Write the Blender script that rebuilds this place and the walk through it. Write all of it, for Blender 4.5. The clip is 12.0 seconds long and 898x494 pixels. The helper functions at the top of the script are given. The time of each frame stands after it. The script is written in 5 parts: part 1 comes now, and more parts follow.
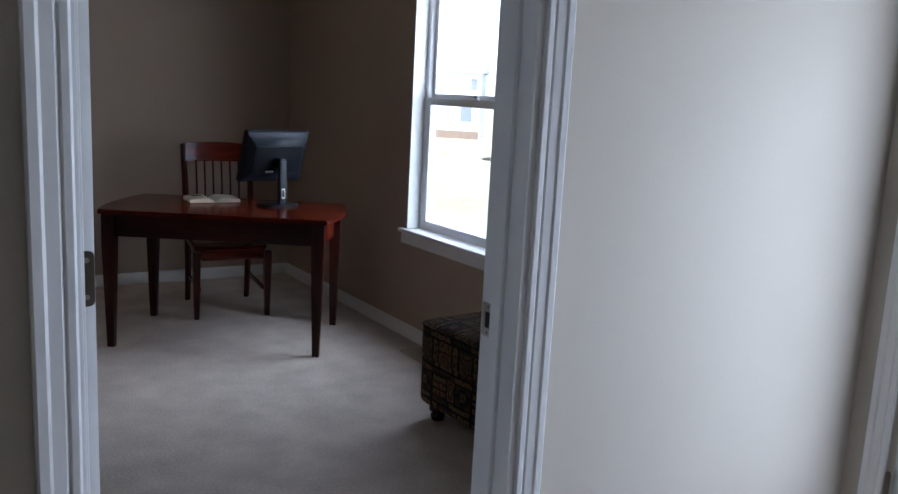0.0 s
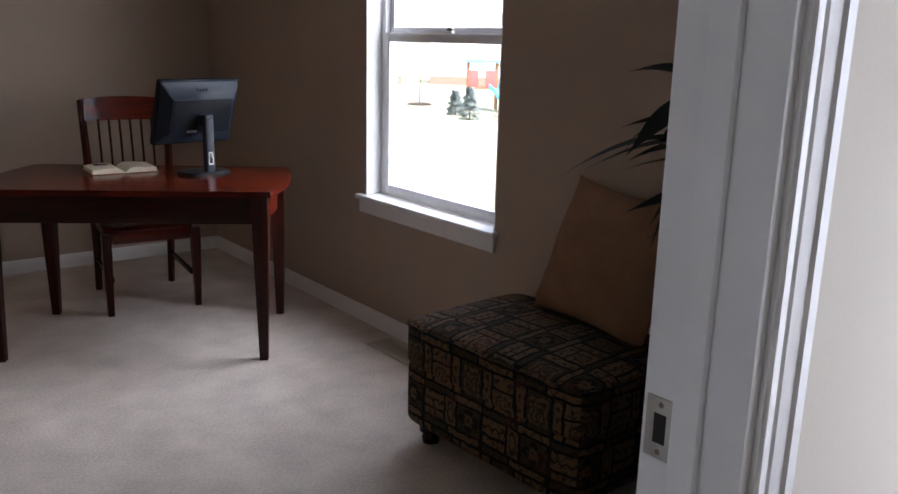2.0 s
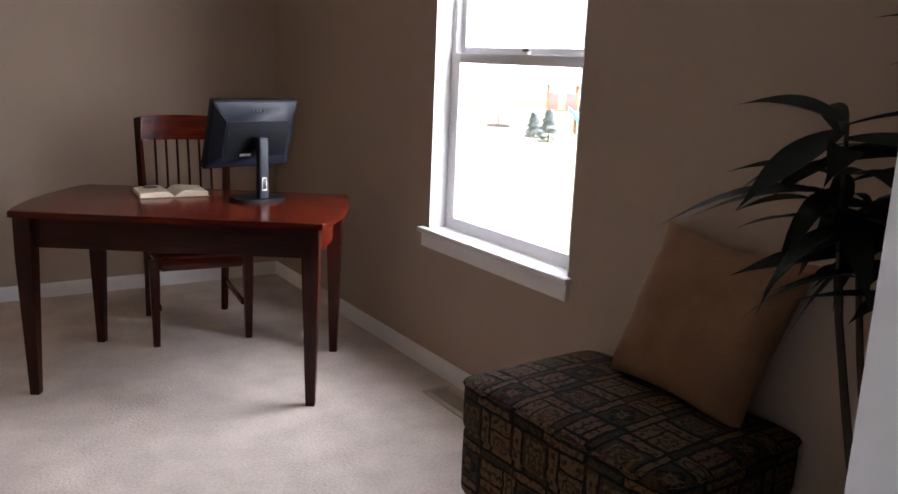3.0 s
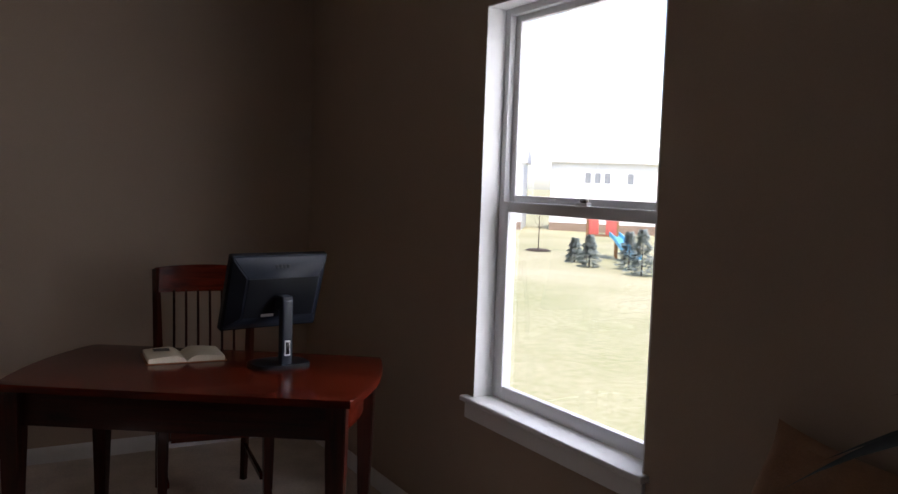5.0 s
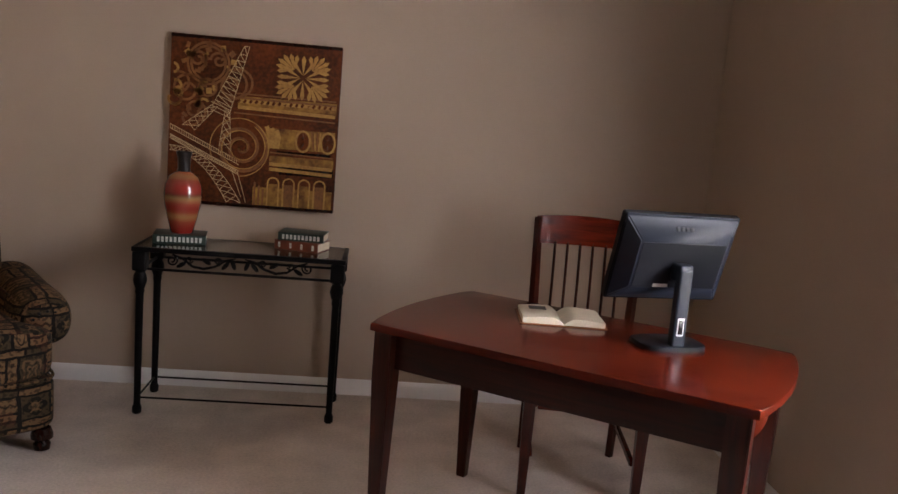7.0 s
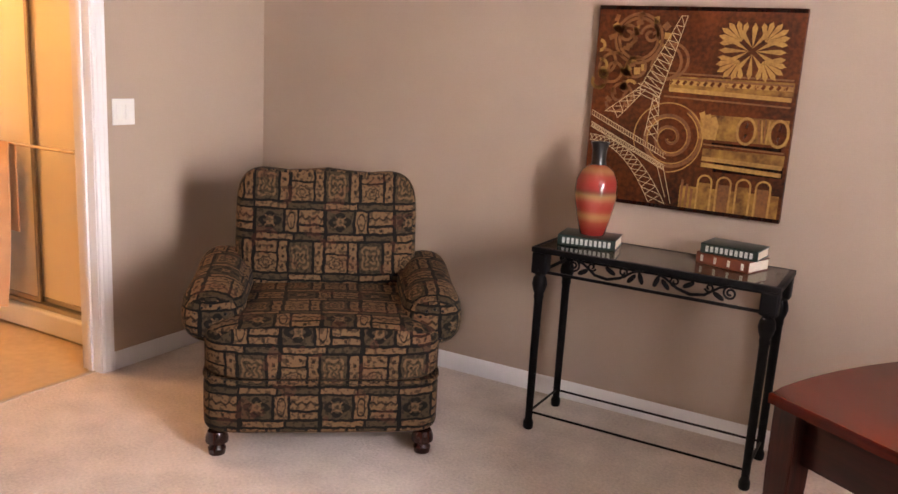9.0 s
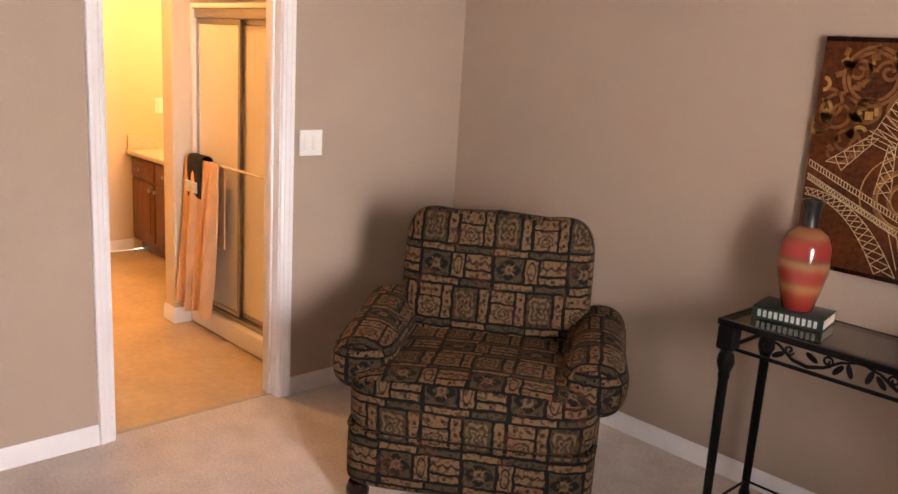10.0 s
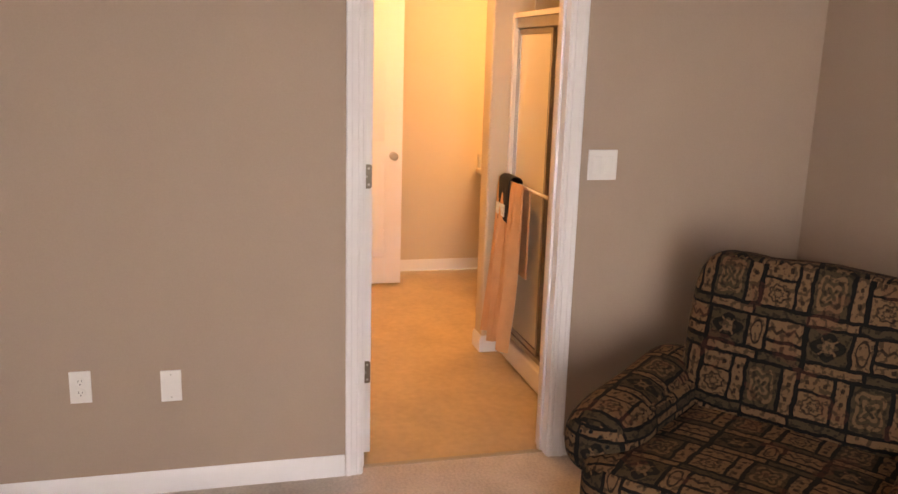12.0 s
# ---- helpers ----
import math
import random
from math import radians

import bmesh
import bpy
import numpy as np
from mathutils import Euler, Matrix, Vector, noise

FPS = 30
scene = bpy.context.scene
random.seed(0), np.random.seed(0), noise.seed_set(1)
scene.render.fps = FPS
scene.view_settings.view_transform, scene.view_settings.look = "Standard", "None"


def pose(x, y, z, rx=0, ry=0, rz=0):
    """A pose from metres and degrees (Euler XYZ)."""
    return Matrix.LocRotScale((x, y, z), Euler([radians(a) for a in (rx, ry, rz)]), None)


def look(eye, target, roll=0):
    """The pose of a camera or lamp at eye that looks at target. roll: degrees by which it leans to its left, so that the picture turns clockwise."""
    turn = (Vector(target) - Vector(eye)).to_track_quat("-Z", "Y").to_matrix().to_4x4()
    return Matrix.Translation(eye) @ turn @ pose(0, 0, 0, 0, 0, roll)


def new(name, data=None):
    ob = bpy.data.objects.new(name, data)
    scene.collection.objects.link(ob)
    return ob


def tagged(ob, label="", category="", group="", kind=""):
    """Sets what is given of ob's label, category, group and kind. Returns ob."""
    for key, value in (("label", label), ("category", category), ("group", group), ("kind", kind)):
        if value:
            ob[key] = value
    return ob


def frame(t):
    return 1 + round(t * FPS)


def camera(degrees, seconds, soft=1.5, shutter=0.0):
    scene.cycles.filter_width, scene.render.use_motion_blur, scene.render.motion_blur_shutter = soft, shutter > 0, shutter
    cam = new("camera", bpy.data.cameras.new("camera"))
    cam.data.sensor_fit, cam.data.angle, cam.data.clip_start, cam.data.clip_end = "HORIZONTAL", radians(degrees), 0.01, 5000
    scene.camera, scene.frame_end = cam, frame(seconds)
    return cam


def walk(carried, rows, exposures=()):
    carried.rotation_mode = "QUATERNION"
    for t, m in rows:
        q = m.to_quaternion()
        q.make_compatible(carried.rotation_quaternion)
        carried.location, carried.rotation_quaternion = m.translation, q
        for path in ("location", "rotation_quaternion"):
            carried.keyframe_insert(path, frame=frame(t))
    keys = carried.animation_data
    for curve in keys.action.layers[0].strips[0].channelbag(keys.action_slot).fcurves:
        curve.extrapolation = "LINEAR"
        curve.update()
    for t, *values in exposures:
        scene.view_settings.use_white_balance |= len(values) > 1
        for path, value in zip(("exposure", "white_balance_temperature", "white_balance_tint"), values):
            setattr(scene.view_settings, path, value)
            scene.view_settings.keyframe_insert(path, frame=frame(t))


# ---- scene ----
cam = camera(56.4, 12.0)
PATH = [
    (0, (0.765, -0.618, 1.464), (1.84, 1.031, 1.11), 3.0),
    (0.5, (0.849, -0.368, 1.449), (1.883, 1.311, 1.114), 3.3),
    (1, (0.947, -0.122, 1.433), (2.043, 1.508, 1.059), 3.5),
    (1.5, (0.994, 0.095, 1.429), (2.22, 1.622, 1.022), 2.3),
    (2, (1.057, 0.226, 1.411), (2.261, 1.75, 0.937), 1.5),
    (2.5, (1.198, 0.389, 1.408), (2.305, 1.984, 0.929), 1.8),
    (3, (1.304, 0.506, 1.413), (2.369, 2.142, 0.98), 2.4),
    (3.2, (1.358, 0.561, 1.411), (2.46, 2.182, 1.014), 2.9),
    (4.8, (1.529, 0.888, 1.52), (2.591, 2.576, 1.368), 1.6),
    (5, (1.529, 0.92, 1.507), (2.526, 2.647, 1.359), 2.0),
    (5.5, (1.537, 0.975, 1.492), (2.356, 2.79, 1.303), 1.9),
    (6, (1.545, 1.076, 1.493), (2.171, 2.965, 1.292), 3.0),
    (6.5, (1.559, 1.224, 1.469), (1.944, 3.165, 1.182), 2.6),
    (6.7, (1.566, 1.31, 1.477), (1.872, 3.264, 1.178), 3.7),
    (8.5, (1.855, 1.939, 1.466), (1.178, 3.773, 1.044), 2.9),
    (9, (1.833, 2.165, 1.475), (0.88, 3.87, 1.046), 3.3),
    (9.5, (1.871, 2.427, 1.564), (0.66, 3.948, 1.094), 1.7),
    (10, (1.887, 2.598, 1.602), (0.471, 3.939, 1.155), 3.5),
    (10.5, (1.907, 2.796, 1.584), (0.306, 3.911, 1.143), 0.7),
    (11, (1.805, 3.018, 1.544), (0.074, 3.924, 1.118), 2.7),
    (11.5, (1.748, 3.241, 1.552), (-0.063, 3.966, 1.109), 0.4),
    (12, (1.642, 3.357, 1.556), (-0.247, 3.848, 1.118), 1.7),
]
EXPOSURES = [(0, 2.3, 5600, 10), (1, 2.25, 5800, 12), (1.7, 2.45, 6100, 14), (2.5, 3.25, 6500, 17), (3.2, 3.35, 6600, 18), (4.8, 1.9, 6600, 18), (5.5, 1.5, 6700, 18), (6, 1.4, 6800, 18), (6.5, 2.55, 7100, 22), (6.7, 3.0, 7100, 21), (8.3, 4.75, 7100, 26), (9, 4.7, 7400, 28), (10, 4.45, 7700, 28), (11, 4.2, 7900, 27), (12, 3.95, 8000, 26)]
walk(cam, [(t, look(eye, target, roll)) for t, eye, target, roll in PATH], EXPOSURES)

# ---- world and light ----
world = bpy.data.worlds.new("overcast_sky")
scene.world = world
world.use_nodes = True
wn = world.node_tree
sky = wn.nodes.new("ShaderNodeTexSky")
sky.sky_type = "NISHITA"
sky.sun_disc = False
sky.sun_elevation, sky.sun_rotation = radians(55), radians(200)
sky.dust_density, sky.ozone_density, sky.air_density = 1.6, 1.0, 1.0
wn.nodes["Background"].inputs["Strength"].default_value = 0.15
wn.links.new(sky.outputs["Color"], wn.nodes["Background"].inputs["Color"])


def lamp(name, kind, matrix, energy, colour, **more):
    data = bpy.data.lights.new(name, kind)
    data.energy, data.color = energy, colour
    for key, value in more.items():
        if key == "size":
            data.size = value
        elif key == "size_y":
            data.shape, data.size_y = "RECTANGLE", value
        elif key == "angle":
            data.angle = value
        elif key == "radius":
            data.shadow_soft_size = value
    ob = new(name, data)
    ob.matrix_world = matrix
    return ob


lamp("sun", "SUN", look((0, 0, 30), (8, 16, 0)), 1.5, (1.0, 0.96, 0.9), angle=radians(12))
lamp("window_daylight", "AREA", look((3.78, 2.85, 2.2), (2.0, 3.8, 1.5)), 26, (0.92, 0.96, 1.0), size=1.8, size_y=3.2)
# Lamp added behind the hall door's invented glazing, to light the hall wall.
lamp("hall_daylight_fill", "AREA", look((3.08, 0.05, 1.15), (2.0, 0.10, 1.1)), 3.0, (0.86, 0.91, 1.0), size=0.56, size_y=1.55)
lamp("vanity_lamp_light", "POINT", pose(-3.45, 5.42, 2.0), 2.3, (1.0, 0.55, 0.22), radius=0.12)
# Added fill light for the partition and floor; its source is unseen.
lamp("bath_fill_light", "POINT", pose(-2.55, 4.1, 2.52), 1.9, (1.0, 0.55, 0.22), radius=0.14)


# ---- materials ----
def material(name, colour, rough=0.6, metal=0.0, vary=0.12, scale=6.0, fine=90.0, bump=0.15, depth=0.002, coat=0.0, spec=0.5, second=None, random_tone=0.0):
    m = bpy.data.materials.new(name)
    m.use_nodes = True
    t = m.node_tree
    b = t.nodes["Principled BSDF"]
    b.inputs["Roughness"].default_value, b.inputs["Metallic"].default_value = rough, metal
    b.inputs["Coat Weight"].default_value, b.inputs["Specular IOR Level"].default_value = coat, spec
    co = t.nodes.new("ShaderNodeTexCoord")
    big = t.nodes.new("ShaderNodeTexNoise")
    big.inputs["Scale"].default_value, big.inputs["Detail"].default_value = scale, 4
    small = t.nodes.new("ShaderNodeTexNoise")
    small.inputs["Scale"].default_value, small.inputs["Detail"].default_value = fine, 3
    for n in (big, small):
        t.links.new(co.outputs["Object"], n.inputs["Vector"])
    ramp = t.nodes.new("ShaderNodeMix")
    ramp.data_type = "RGBA"
    other = second or [max(0.0, c * (1 - 2 * vary)) for c in colour]
    ramp.inputs["A"].default_value, ramp.inputs["B"].default_value = (*colour, 1), (*other, 1)
    mixer = t.nodes.new("ShaderNodeMath")
    mixer.operation = "MULTIPLY_ADD"
    mixer.inputs[1].default_value = 0.45
    add = t.nodes.new("ShaderNodeMath")
    add.operation = "MULTIPLY"
    add.inputs[1].default_value = 0.55
    t.links.new(small.outputs["Fac"], mixer.inputs[0])
    t.links.new(big.outputs["Fac"], add.inputs[0])
    t.links.new(add.outputs[0], mixer.inputs[2])
    span = t.nodes.new("ShaderNodeMapRange")
    span.inputs["From Min"].default_value, span.inputs["From Max"].default_value = 0.32, 0.68
    t.links.new(mixer.outputs[0], span.inputs["Value"])
    t.links.new(span.outputs["Result"], ramp.inputs["Factor"])
    out = ramp.outputs["Result"]
    if random_tone:
        info = t.nodes.new("ShaderNodeObjectInfo")
        hsv = t.nodes.new("ShaderNodeHueSaturation")
        r = t.nodes.new("ShaderNodeMapRange")
        r.inputs["To Min"].default_value, r.inputs["To Max"].default_value = 1 - random_tone, 1 + random_tone
        t.links.new(info.outputs["Random"], r.inputs["Value"])
        t.links.new(r.outputs["Result"], hsv.inputs["Value"])
        t.links.new(out, hsv.inputs["Color"])
        out = hsv.outputs["Color"]
    t.links.new(out, b.inputs["Base Color"])
    rr = t.nodes.new("ShaderNodeMapRange")
    rr.inputs["To Min"].default_value, rr.inputs["To Max"].default_value = max(0.02, rough - 0.06), min(1, rough + 0.06)
    t.links.new(big.outputs["Fac"], rr.inputs["Value"])
    t.links.new(rr.outputs["Result"], b.inputs["Roughness"])
    if bump:
        bp = t.nodes.new("ShaderNodeBump")
        bp.inputs["Strength"].default_value, bp.inputs["Distance"].default_value = bump, depth
        t.links.new(small.outputs["Fac"], bp.inputs["Height"])
        t.links.new(bp.outputs["Normal"], b.inputs["Normal"])
    return m


def wood(name, light, dark, rough=0.25, coat=0.3, axis=0):
    """Stained wood with long grain along one local axis."""
    m = material(name, light, rough, vary=0.2, scale=3, fine=40, bump=0.0, coat=coat, spec=0.22)
    t = m.node_tree
    b = t.nodes["Principled BSDF"]
    co = t.nodes.new("ShaderNodeTexCoord")
    mp = t.nodes.new("ShaderNodeMapping")
    stretch = [28.0, 28.0, 28.0]
    stretch[axis] = 2.2
    mp.inputs["Scale"].default_value = stretch
    n = t.nodes.new("ShaderNodeTexNoise")
    n.inputs["Scale"].default_value, n.inputs["Detail"].default_value, n.inputs["Distortion"].default_value = 1.6, 6, 0.7
    r = t.nodes.new("ShaderNodeValToRGB")
    r.color_ramp.elements[0].position, r.color_ramp.elements[1].position = 0.33, 0.7
    r.color_ramp.elements[0].color, r.color_ramp.elements[1].color = (*dark, 1), (*light, 1)
    t.links.new(co.outputs["Object"], mp.inputs["Vector"])
    t.links.new(mp.outputs["Vector"], n.inputs["Vector"])
    t.links.new(n.outputs["Fac"], r.inputs["Fac"])
    t.links.new(r.outputs["Color"], b.inputs["Base Color"])
    bp = t.nodes.new("ShaderNodeBump")
    bp.inputs["Strength"].default_value, bp.inputs["Distance"].default_value = 0.08, 0.001
    t.links.new(n.outputs["Fac"], bp.inputs["Height"])
    t.links.new(bp.outputs["Normal"], b.inputs["Normal"])
    return m


def tapestry(name, pale, mid, dark, unit=0.293):
    """Woven patchwork upholstery: a repeat of oblong patches in dark outlines, with rosettes, ovals and crossed medallions."""
    m = bpy.data.materials.new(name)
    m.use_nodes = True
    t = m.node_tree
    b = t.nodes["Principled BSDF"]
    b.inputs["Roughness"].default_value = 0.9
    b.inputs["Specular IOR Level"].default_value = 0.2
    uv = t.nodes.new("ShaderNodeUVMap")
    uv.uv_map = "metres"

    def maths(op, a, c=0.0, d=None):
        n = t.nodes.new("ShaderNodeMath")
        n.operation = op
        for i, v in enumerate((a, c, d)):
            if v is None:
                continue
            if isinstance(v, (int, float)):
                n.inputs[i].default_value = v
            else:
                t.links.new(v, n.inputs[i])
        return n.outputs[0]

    def noisy(scale, detail=2.0):
        n = t.nodes.new("ShaderNodeTexNoise")
        n.inputs["Scale"].default_value, n.inputs["Detail"].default_value = scale, detail
        t.links.new(uv.outputs["UV"], n.inputs["Vector"])
        return n

    def mixed(fac, a, c):
        n = t.nodes.new("ShaderNodeMix")
        n.data_type = "RGBA"
        t.links.new(fac, n.inputs["Factor"])
        for key, v in (("A", a), ("B", c)):
            if isinstance(v, tuple):
                n.inputs[key].default_value = (*v, 1)
            else:
                t.links.new(v, n.inputs[key])
        return n.outputs["Result"]

    wob = noisy(26.0, 2.0)
    off = t.nodes.new("ShaderNodeVectorMath")
    off.operation = "MULTIPLY_ADD"
    off.inputs[1].default_value = (0.017, 0.017, 0)
    t.links.new(wob.outputs["Color"], off.inputs[0])
    t.links.new(uv.outputs["UV"], off.inputs[2])
    sep = t.nodes.new("ShaderNodeSeparateXYZ")
    t.links.new(off.outputs["Vector"], sep.inputs["Vector"])
    up = maths("DIVIDE", sep.outputs["Y"], unit)
    row = maths("FLOOR", up)
    v = maths("FRACT", up)
    u = maths("FRACT", maths("MULTIPLY_ADD", row, 0.5, maths("DIVIDE", sep.outputs["X"], unit)))

    def away(cu, cv):
        return maths("SUBTRACT", u, cu), maths("SUBTRACT", v, cv)

    def patch(u0, u1, v0, v1):
        du, dv = away((u0 + u1) / 2, (v0 + v1) / 2)
        return maths("MULTIPLY", maths("LESS_THAN", maths("ABSOLUTE", du), (u1 - u0) / 2), maths("LESS_THAN", maths("ABSOLUTE", dv), (v1 - v0) / 2))

    def any_of(masks):
        out = masks[0]
        for k in masks[1:]:
            out = maths("MAXIMUM", out, k)
        return out

    def round_(cu, cv, wide, tall, petals, wave):
        du, dv = away(cu, cv)
        x, y = maths("DIVIDE", du, wide), maths("DIVIDE", dv, tall)
        r = maths("SQRT", maths("ADD", maths("MULTIPLY", x, x), maths("MULTIPLY", y, y)))
        return maths("MULTIPLY_ADD", maths("COSINE", maths("MULTIPLY", maths("ARCTAN2", y, x), petals)), wave, r)

    def ring(r, inner, outer):
        return maths("MULTIPLY", maths("GREATER_THAN", r, inner), maths("LESS_THAN", r, outer))

    tan = any_of([patch(0.02, 0.32, 0.02, 0.27), patch(0.02, 0.32, 0.295, 0.44), patch(0.355, 0.465, 0.02, 0.44), patch(0.86, 0.97, 0.02, 0.44),
                  patch(0.04, 0.55, 0.475, 0.545), patch(0.44, 0.60, 0.58, 0.885), patch(0.635, 0.975, 0.70, 0.885), patch(0.635, 0.975, 0.585, 0.665), patch(0.01, 0.45, 0.915, 0.985)])
    olive = any_of([patch(0.505, 0.82, 0.02, 0.44), patch(0.585, 0.98, 0.475, 0.545), patch(0.03, 0.40, 0.58, 0.885), patch(0.48, 0.985, 0.915, 0.985)])
    colour = mixed(olive, dark, mid)
    colour = mixed(tan, colour, pale)
    # rosette, ovals and crossed medallion
    rose = round_(0.17, 0.145, 0.115, 0.095, 8.0, 0.08)
    lines = [maths("MULTIPLY", ring(rose, 0.72, 0.92), 0.75), maths("MULTIPLY", ring(rose, 0.28, 0.45), 0.7)]
    oval = round_(0.52, 0.735, 0.062, 0.125, 2.0, 0.05)
    lines.append(maths("MULTIPLY", ring(oval, 0.75, 0.98), 0.85))
    zig = maths("ABSOLUTE", maths("SUBTRACT", maths("FRACT", maths("MULTIPLY", u, 9.0)), 0.5))
    band = maths("ABSOLUTE", maths("SUBTRACT", v, maths("MULTIPLY_ADD", zig, 0.09, 0.765)))
    lines.append(maths("MULTIPLY", maths("MULTIPLY", maths("LESS_THAN", band, 0.016), patch(0.635, 0.975, 0.70, 0.885)), 0.8))
    dots = [round_(cu, cv, 0.021, 0.026, 4.0, 0.1) for cu, cv in ((0.41, 0.10), (0.41, 0.23), (0.41, 0.36), (0.915, 0.16), (0.915, 0.31), (0.09, 0.37), (0.25, 0.37), (0.80, 0.625))]
    lines += [maths("MULTIPLY", maths("LESS_THAN", d, 1.0), 0.8) for d in dots]
    bloom = round_(0.66, 0.23, 0.145, 0.19, 4.0, 0.16)
    leafy = any_of([ring(bloom, 0.72, 0.95), ring(bloom, 0.25, 0.48)])
    medal = round_(0.215, 0.735, 0.17, 0.14, 4.0, -0.14)
    lines.append(maths("MULTIPLY", ring(medal, 0.45, 0.85), 0.9))
    du, dv = away(0.215, 0.735)
    cross = maths("MULTIPLY", maths("LESS_THAN", maths("ABSOLUTE", maths("SUBTRACT", maths("ABSOLUTE", du), maths("ABSOLUTE", dv))), 0.014), ring(medal, 0.22, 0.8))
    square = maths("MULTIPLY", maths("LESS_THAN", maths("MAXIMUM", maths("ABSOLUTE", du), maths("ABSOLUTE", dv)), 0.055), maths("GREATER_THAN", maths("MAXIMUM", maths("ABSOLUTE", du), maths("ABSOLUTE", dv)), 0.03))
    colour = mixed(any_of(lines), colour, dark)
    colour = mixed(maths("MULTIPLY", any_of([leafy, cross, square]), 0.85), colour, pale)
    # a rust tint on some places, dark flecks, and the weave
    colour = mixed(maths("MULTIPLY", maths("GREATER_THAN", noisy(9.0, 1.0).outputs["Fac"], 0.6), 0.22), colour, (0.11, 0.03, 0.016))
    colour = mixed(maths("MULTIPLY", maths("GREATER_THAN", noisy(62.0, 3.0).outputs["Fac"], 0.55), 0.6), colour, dark)
    weave = noisy(420.0)
    m3 = t.nodes.new("ShaderNodeMix")
    m3.data_type, m3.blend_type = "RGBA", "OVERLAY"
    m3.inputs["Factor"].default_value = 0.4
    t.links.new(colour, m3.inputs["A"])
    t.links.new(weave.outputs["Fac"], m3.inputs["B"])
    t.links.new(m3.outputs["Result"], b.inputs["Base Color"])
    bp = t.nodes.new("ShaderNodeBump")
    bp.inputs["Strength"].default_value, bp.inputs["Distance"].default_value = 0.35, 0.0015
    t.links.new(weave.outputs["Fac"], bp.inputs["Height"])
    t.links.new(bp.outputs["Normal"], b.inputs["Normal"])
    return m


def glass(name, tint=(1, 1, 1), rough=0.0):
    m = bpy.data.materials.new(name)
    m.use_nodes = True
    b = m.node_tree.nodes["Principled BSDF"]
    b.inputs["Base Color"].default_value = (*tint, 1)
    b.inputs["Transmission Weight"].default_value, b.inputs["Roughness"].default_value, b.inputs["IOR"].default_value = 1.0, rough, 1.45
    return m


WALL = material("taupe_wall_paint", (0.43, 0.335, 0.262), 0.75, vary=0.04, scale=1.2, fine=160, bump=0.12, depth=0.001, spec=0.25)
BATH_WALL = material("cream_wall_paint", (0.66, 0.56, 0.40), 0.7, vary=0.04, scale=1.2, fine=160, bump=0.1, depth=0.001, spec=0.25)
# The hall's taupe, made paler so that its colour carries the daylight.
HALL_WALL_DAYLIT = material("taupe_wall_paint_daylit", (0.56, 0.51, 0.44), 0.75, vary=0.03, scale=1.2, fine=160, bump=0.1, depth=0.001, spec=0.25)
CEIL = material("ceiling_white", (0.76, 0.74, 0.7), 0.85, vary=0.03, scale=3, fine=70, bump=0.4, depth=0.003)
TRIM = material("white_trim_paint", (0.80, 0.80, 0.80), 0.4, vary=0.012, scale=3, fine=30, bump=0.0, depth=0.001)
VINYL = material("white_vinyl", (0.78, 0.78, 0.79), 0.4, vary=0.02, scale=4, fine=60, bump=0.03, depth=0.001)
CARPET = material("beige_carpet", (0.72, 0.63, 0.56), 0.95, vary=0.17, scale=5.0, fine=85, bump=0.8, depth=0.004, spec=0.1)
LINO = material("tan_vinyl_floor", (0.58, 0.43, 0.26), 0.35, vary=0.13, scale=4.5, fine=25, bump=0.05, depth=0.001)
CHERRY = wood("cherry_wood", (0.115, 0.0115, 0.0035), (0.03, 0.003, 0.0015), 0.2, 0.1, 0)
# Same cherry for legs and aprons: shade put into the colour, grain turned to suit.
CHERRY_V_SHADED = wood("cherry_wood_upright_shaded", (0.055, 0.0062, 0.0025), (0.014, 0.0018, 0.001), 0.3, 0.08, 2)
CHERRY_APRON_SHADED = wood("cherry_wood_apron_shaded", (0.045, 0.005, 0.002), (0.014, 0.0018, 0.001), 0.35, 0.05, 0)
FOOT_WOOD = wood("dark_turned_wood", (0.03, 0.008, 0.005), (0.010, 0.003, 0.002), 0.25, 0.3, 2)
CABINET = wood("oak_cabinet", (0.25, 0.10, 0.035), (0.14, 0.05, 0.016), 0.4, 0.1, 2)
BLACK_PLASTIC = material("black_plastic", (0.007, 0.008, 0.011), 0.42, vary=0.1, scale=8, fine=300, bump=0.15, depth=0.0005, spec=0.16)
GREY_PLASTIC = material("slate_plastic", (0.013, 0.018, 0.029), 0.42, vary=0.1, scale=8, fine=300, bump=0.1, depth=0.0005, spec=0.25)
SILVER = material("pale_label", (0.7, 0.7, 0.7), 0.4, vary=0.05, bump=0)
SCREEN = material("dark_screen", (0.01, 0.01, 0.012), 0.15, vary=0.05, bump=0)
IRON = material("black_iron", (0.004, 0.004, 0.005), 0.45, metal=0.0, spec=0.14, vary=0.2, scale=12, fine=120, bump=0.25, depth=0.001)
NICKEL = material("satin_nickel", (0.55, 0.53, 0.49), 0.3, metal=1.0, vary=0.08, scale=10, fine=150, bump=0.05, depth=0.0005)
BRASS = material("aged_brass", (0.24, 0.21, 0.17), 0.35, metal=1.0, vary=0.12, scale=10, fine=150, bump=0.05, depth=0.0005)
SHOWER_METAL = material("dull_shower_metal", (0.48, 0.45, 0.40), 0.42, metal=1.0, vary=0.1, bump=0)
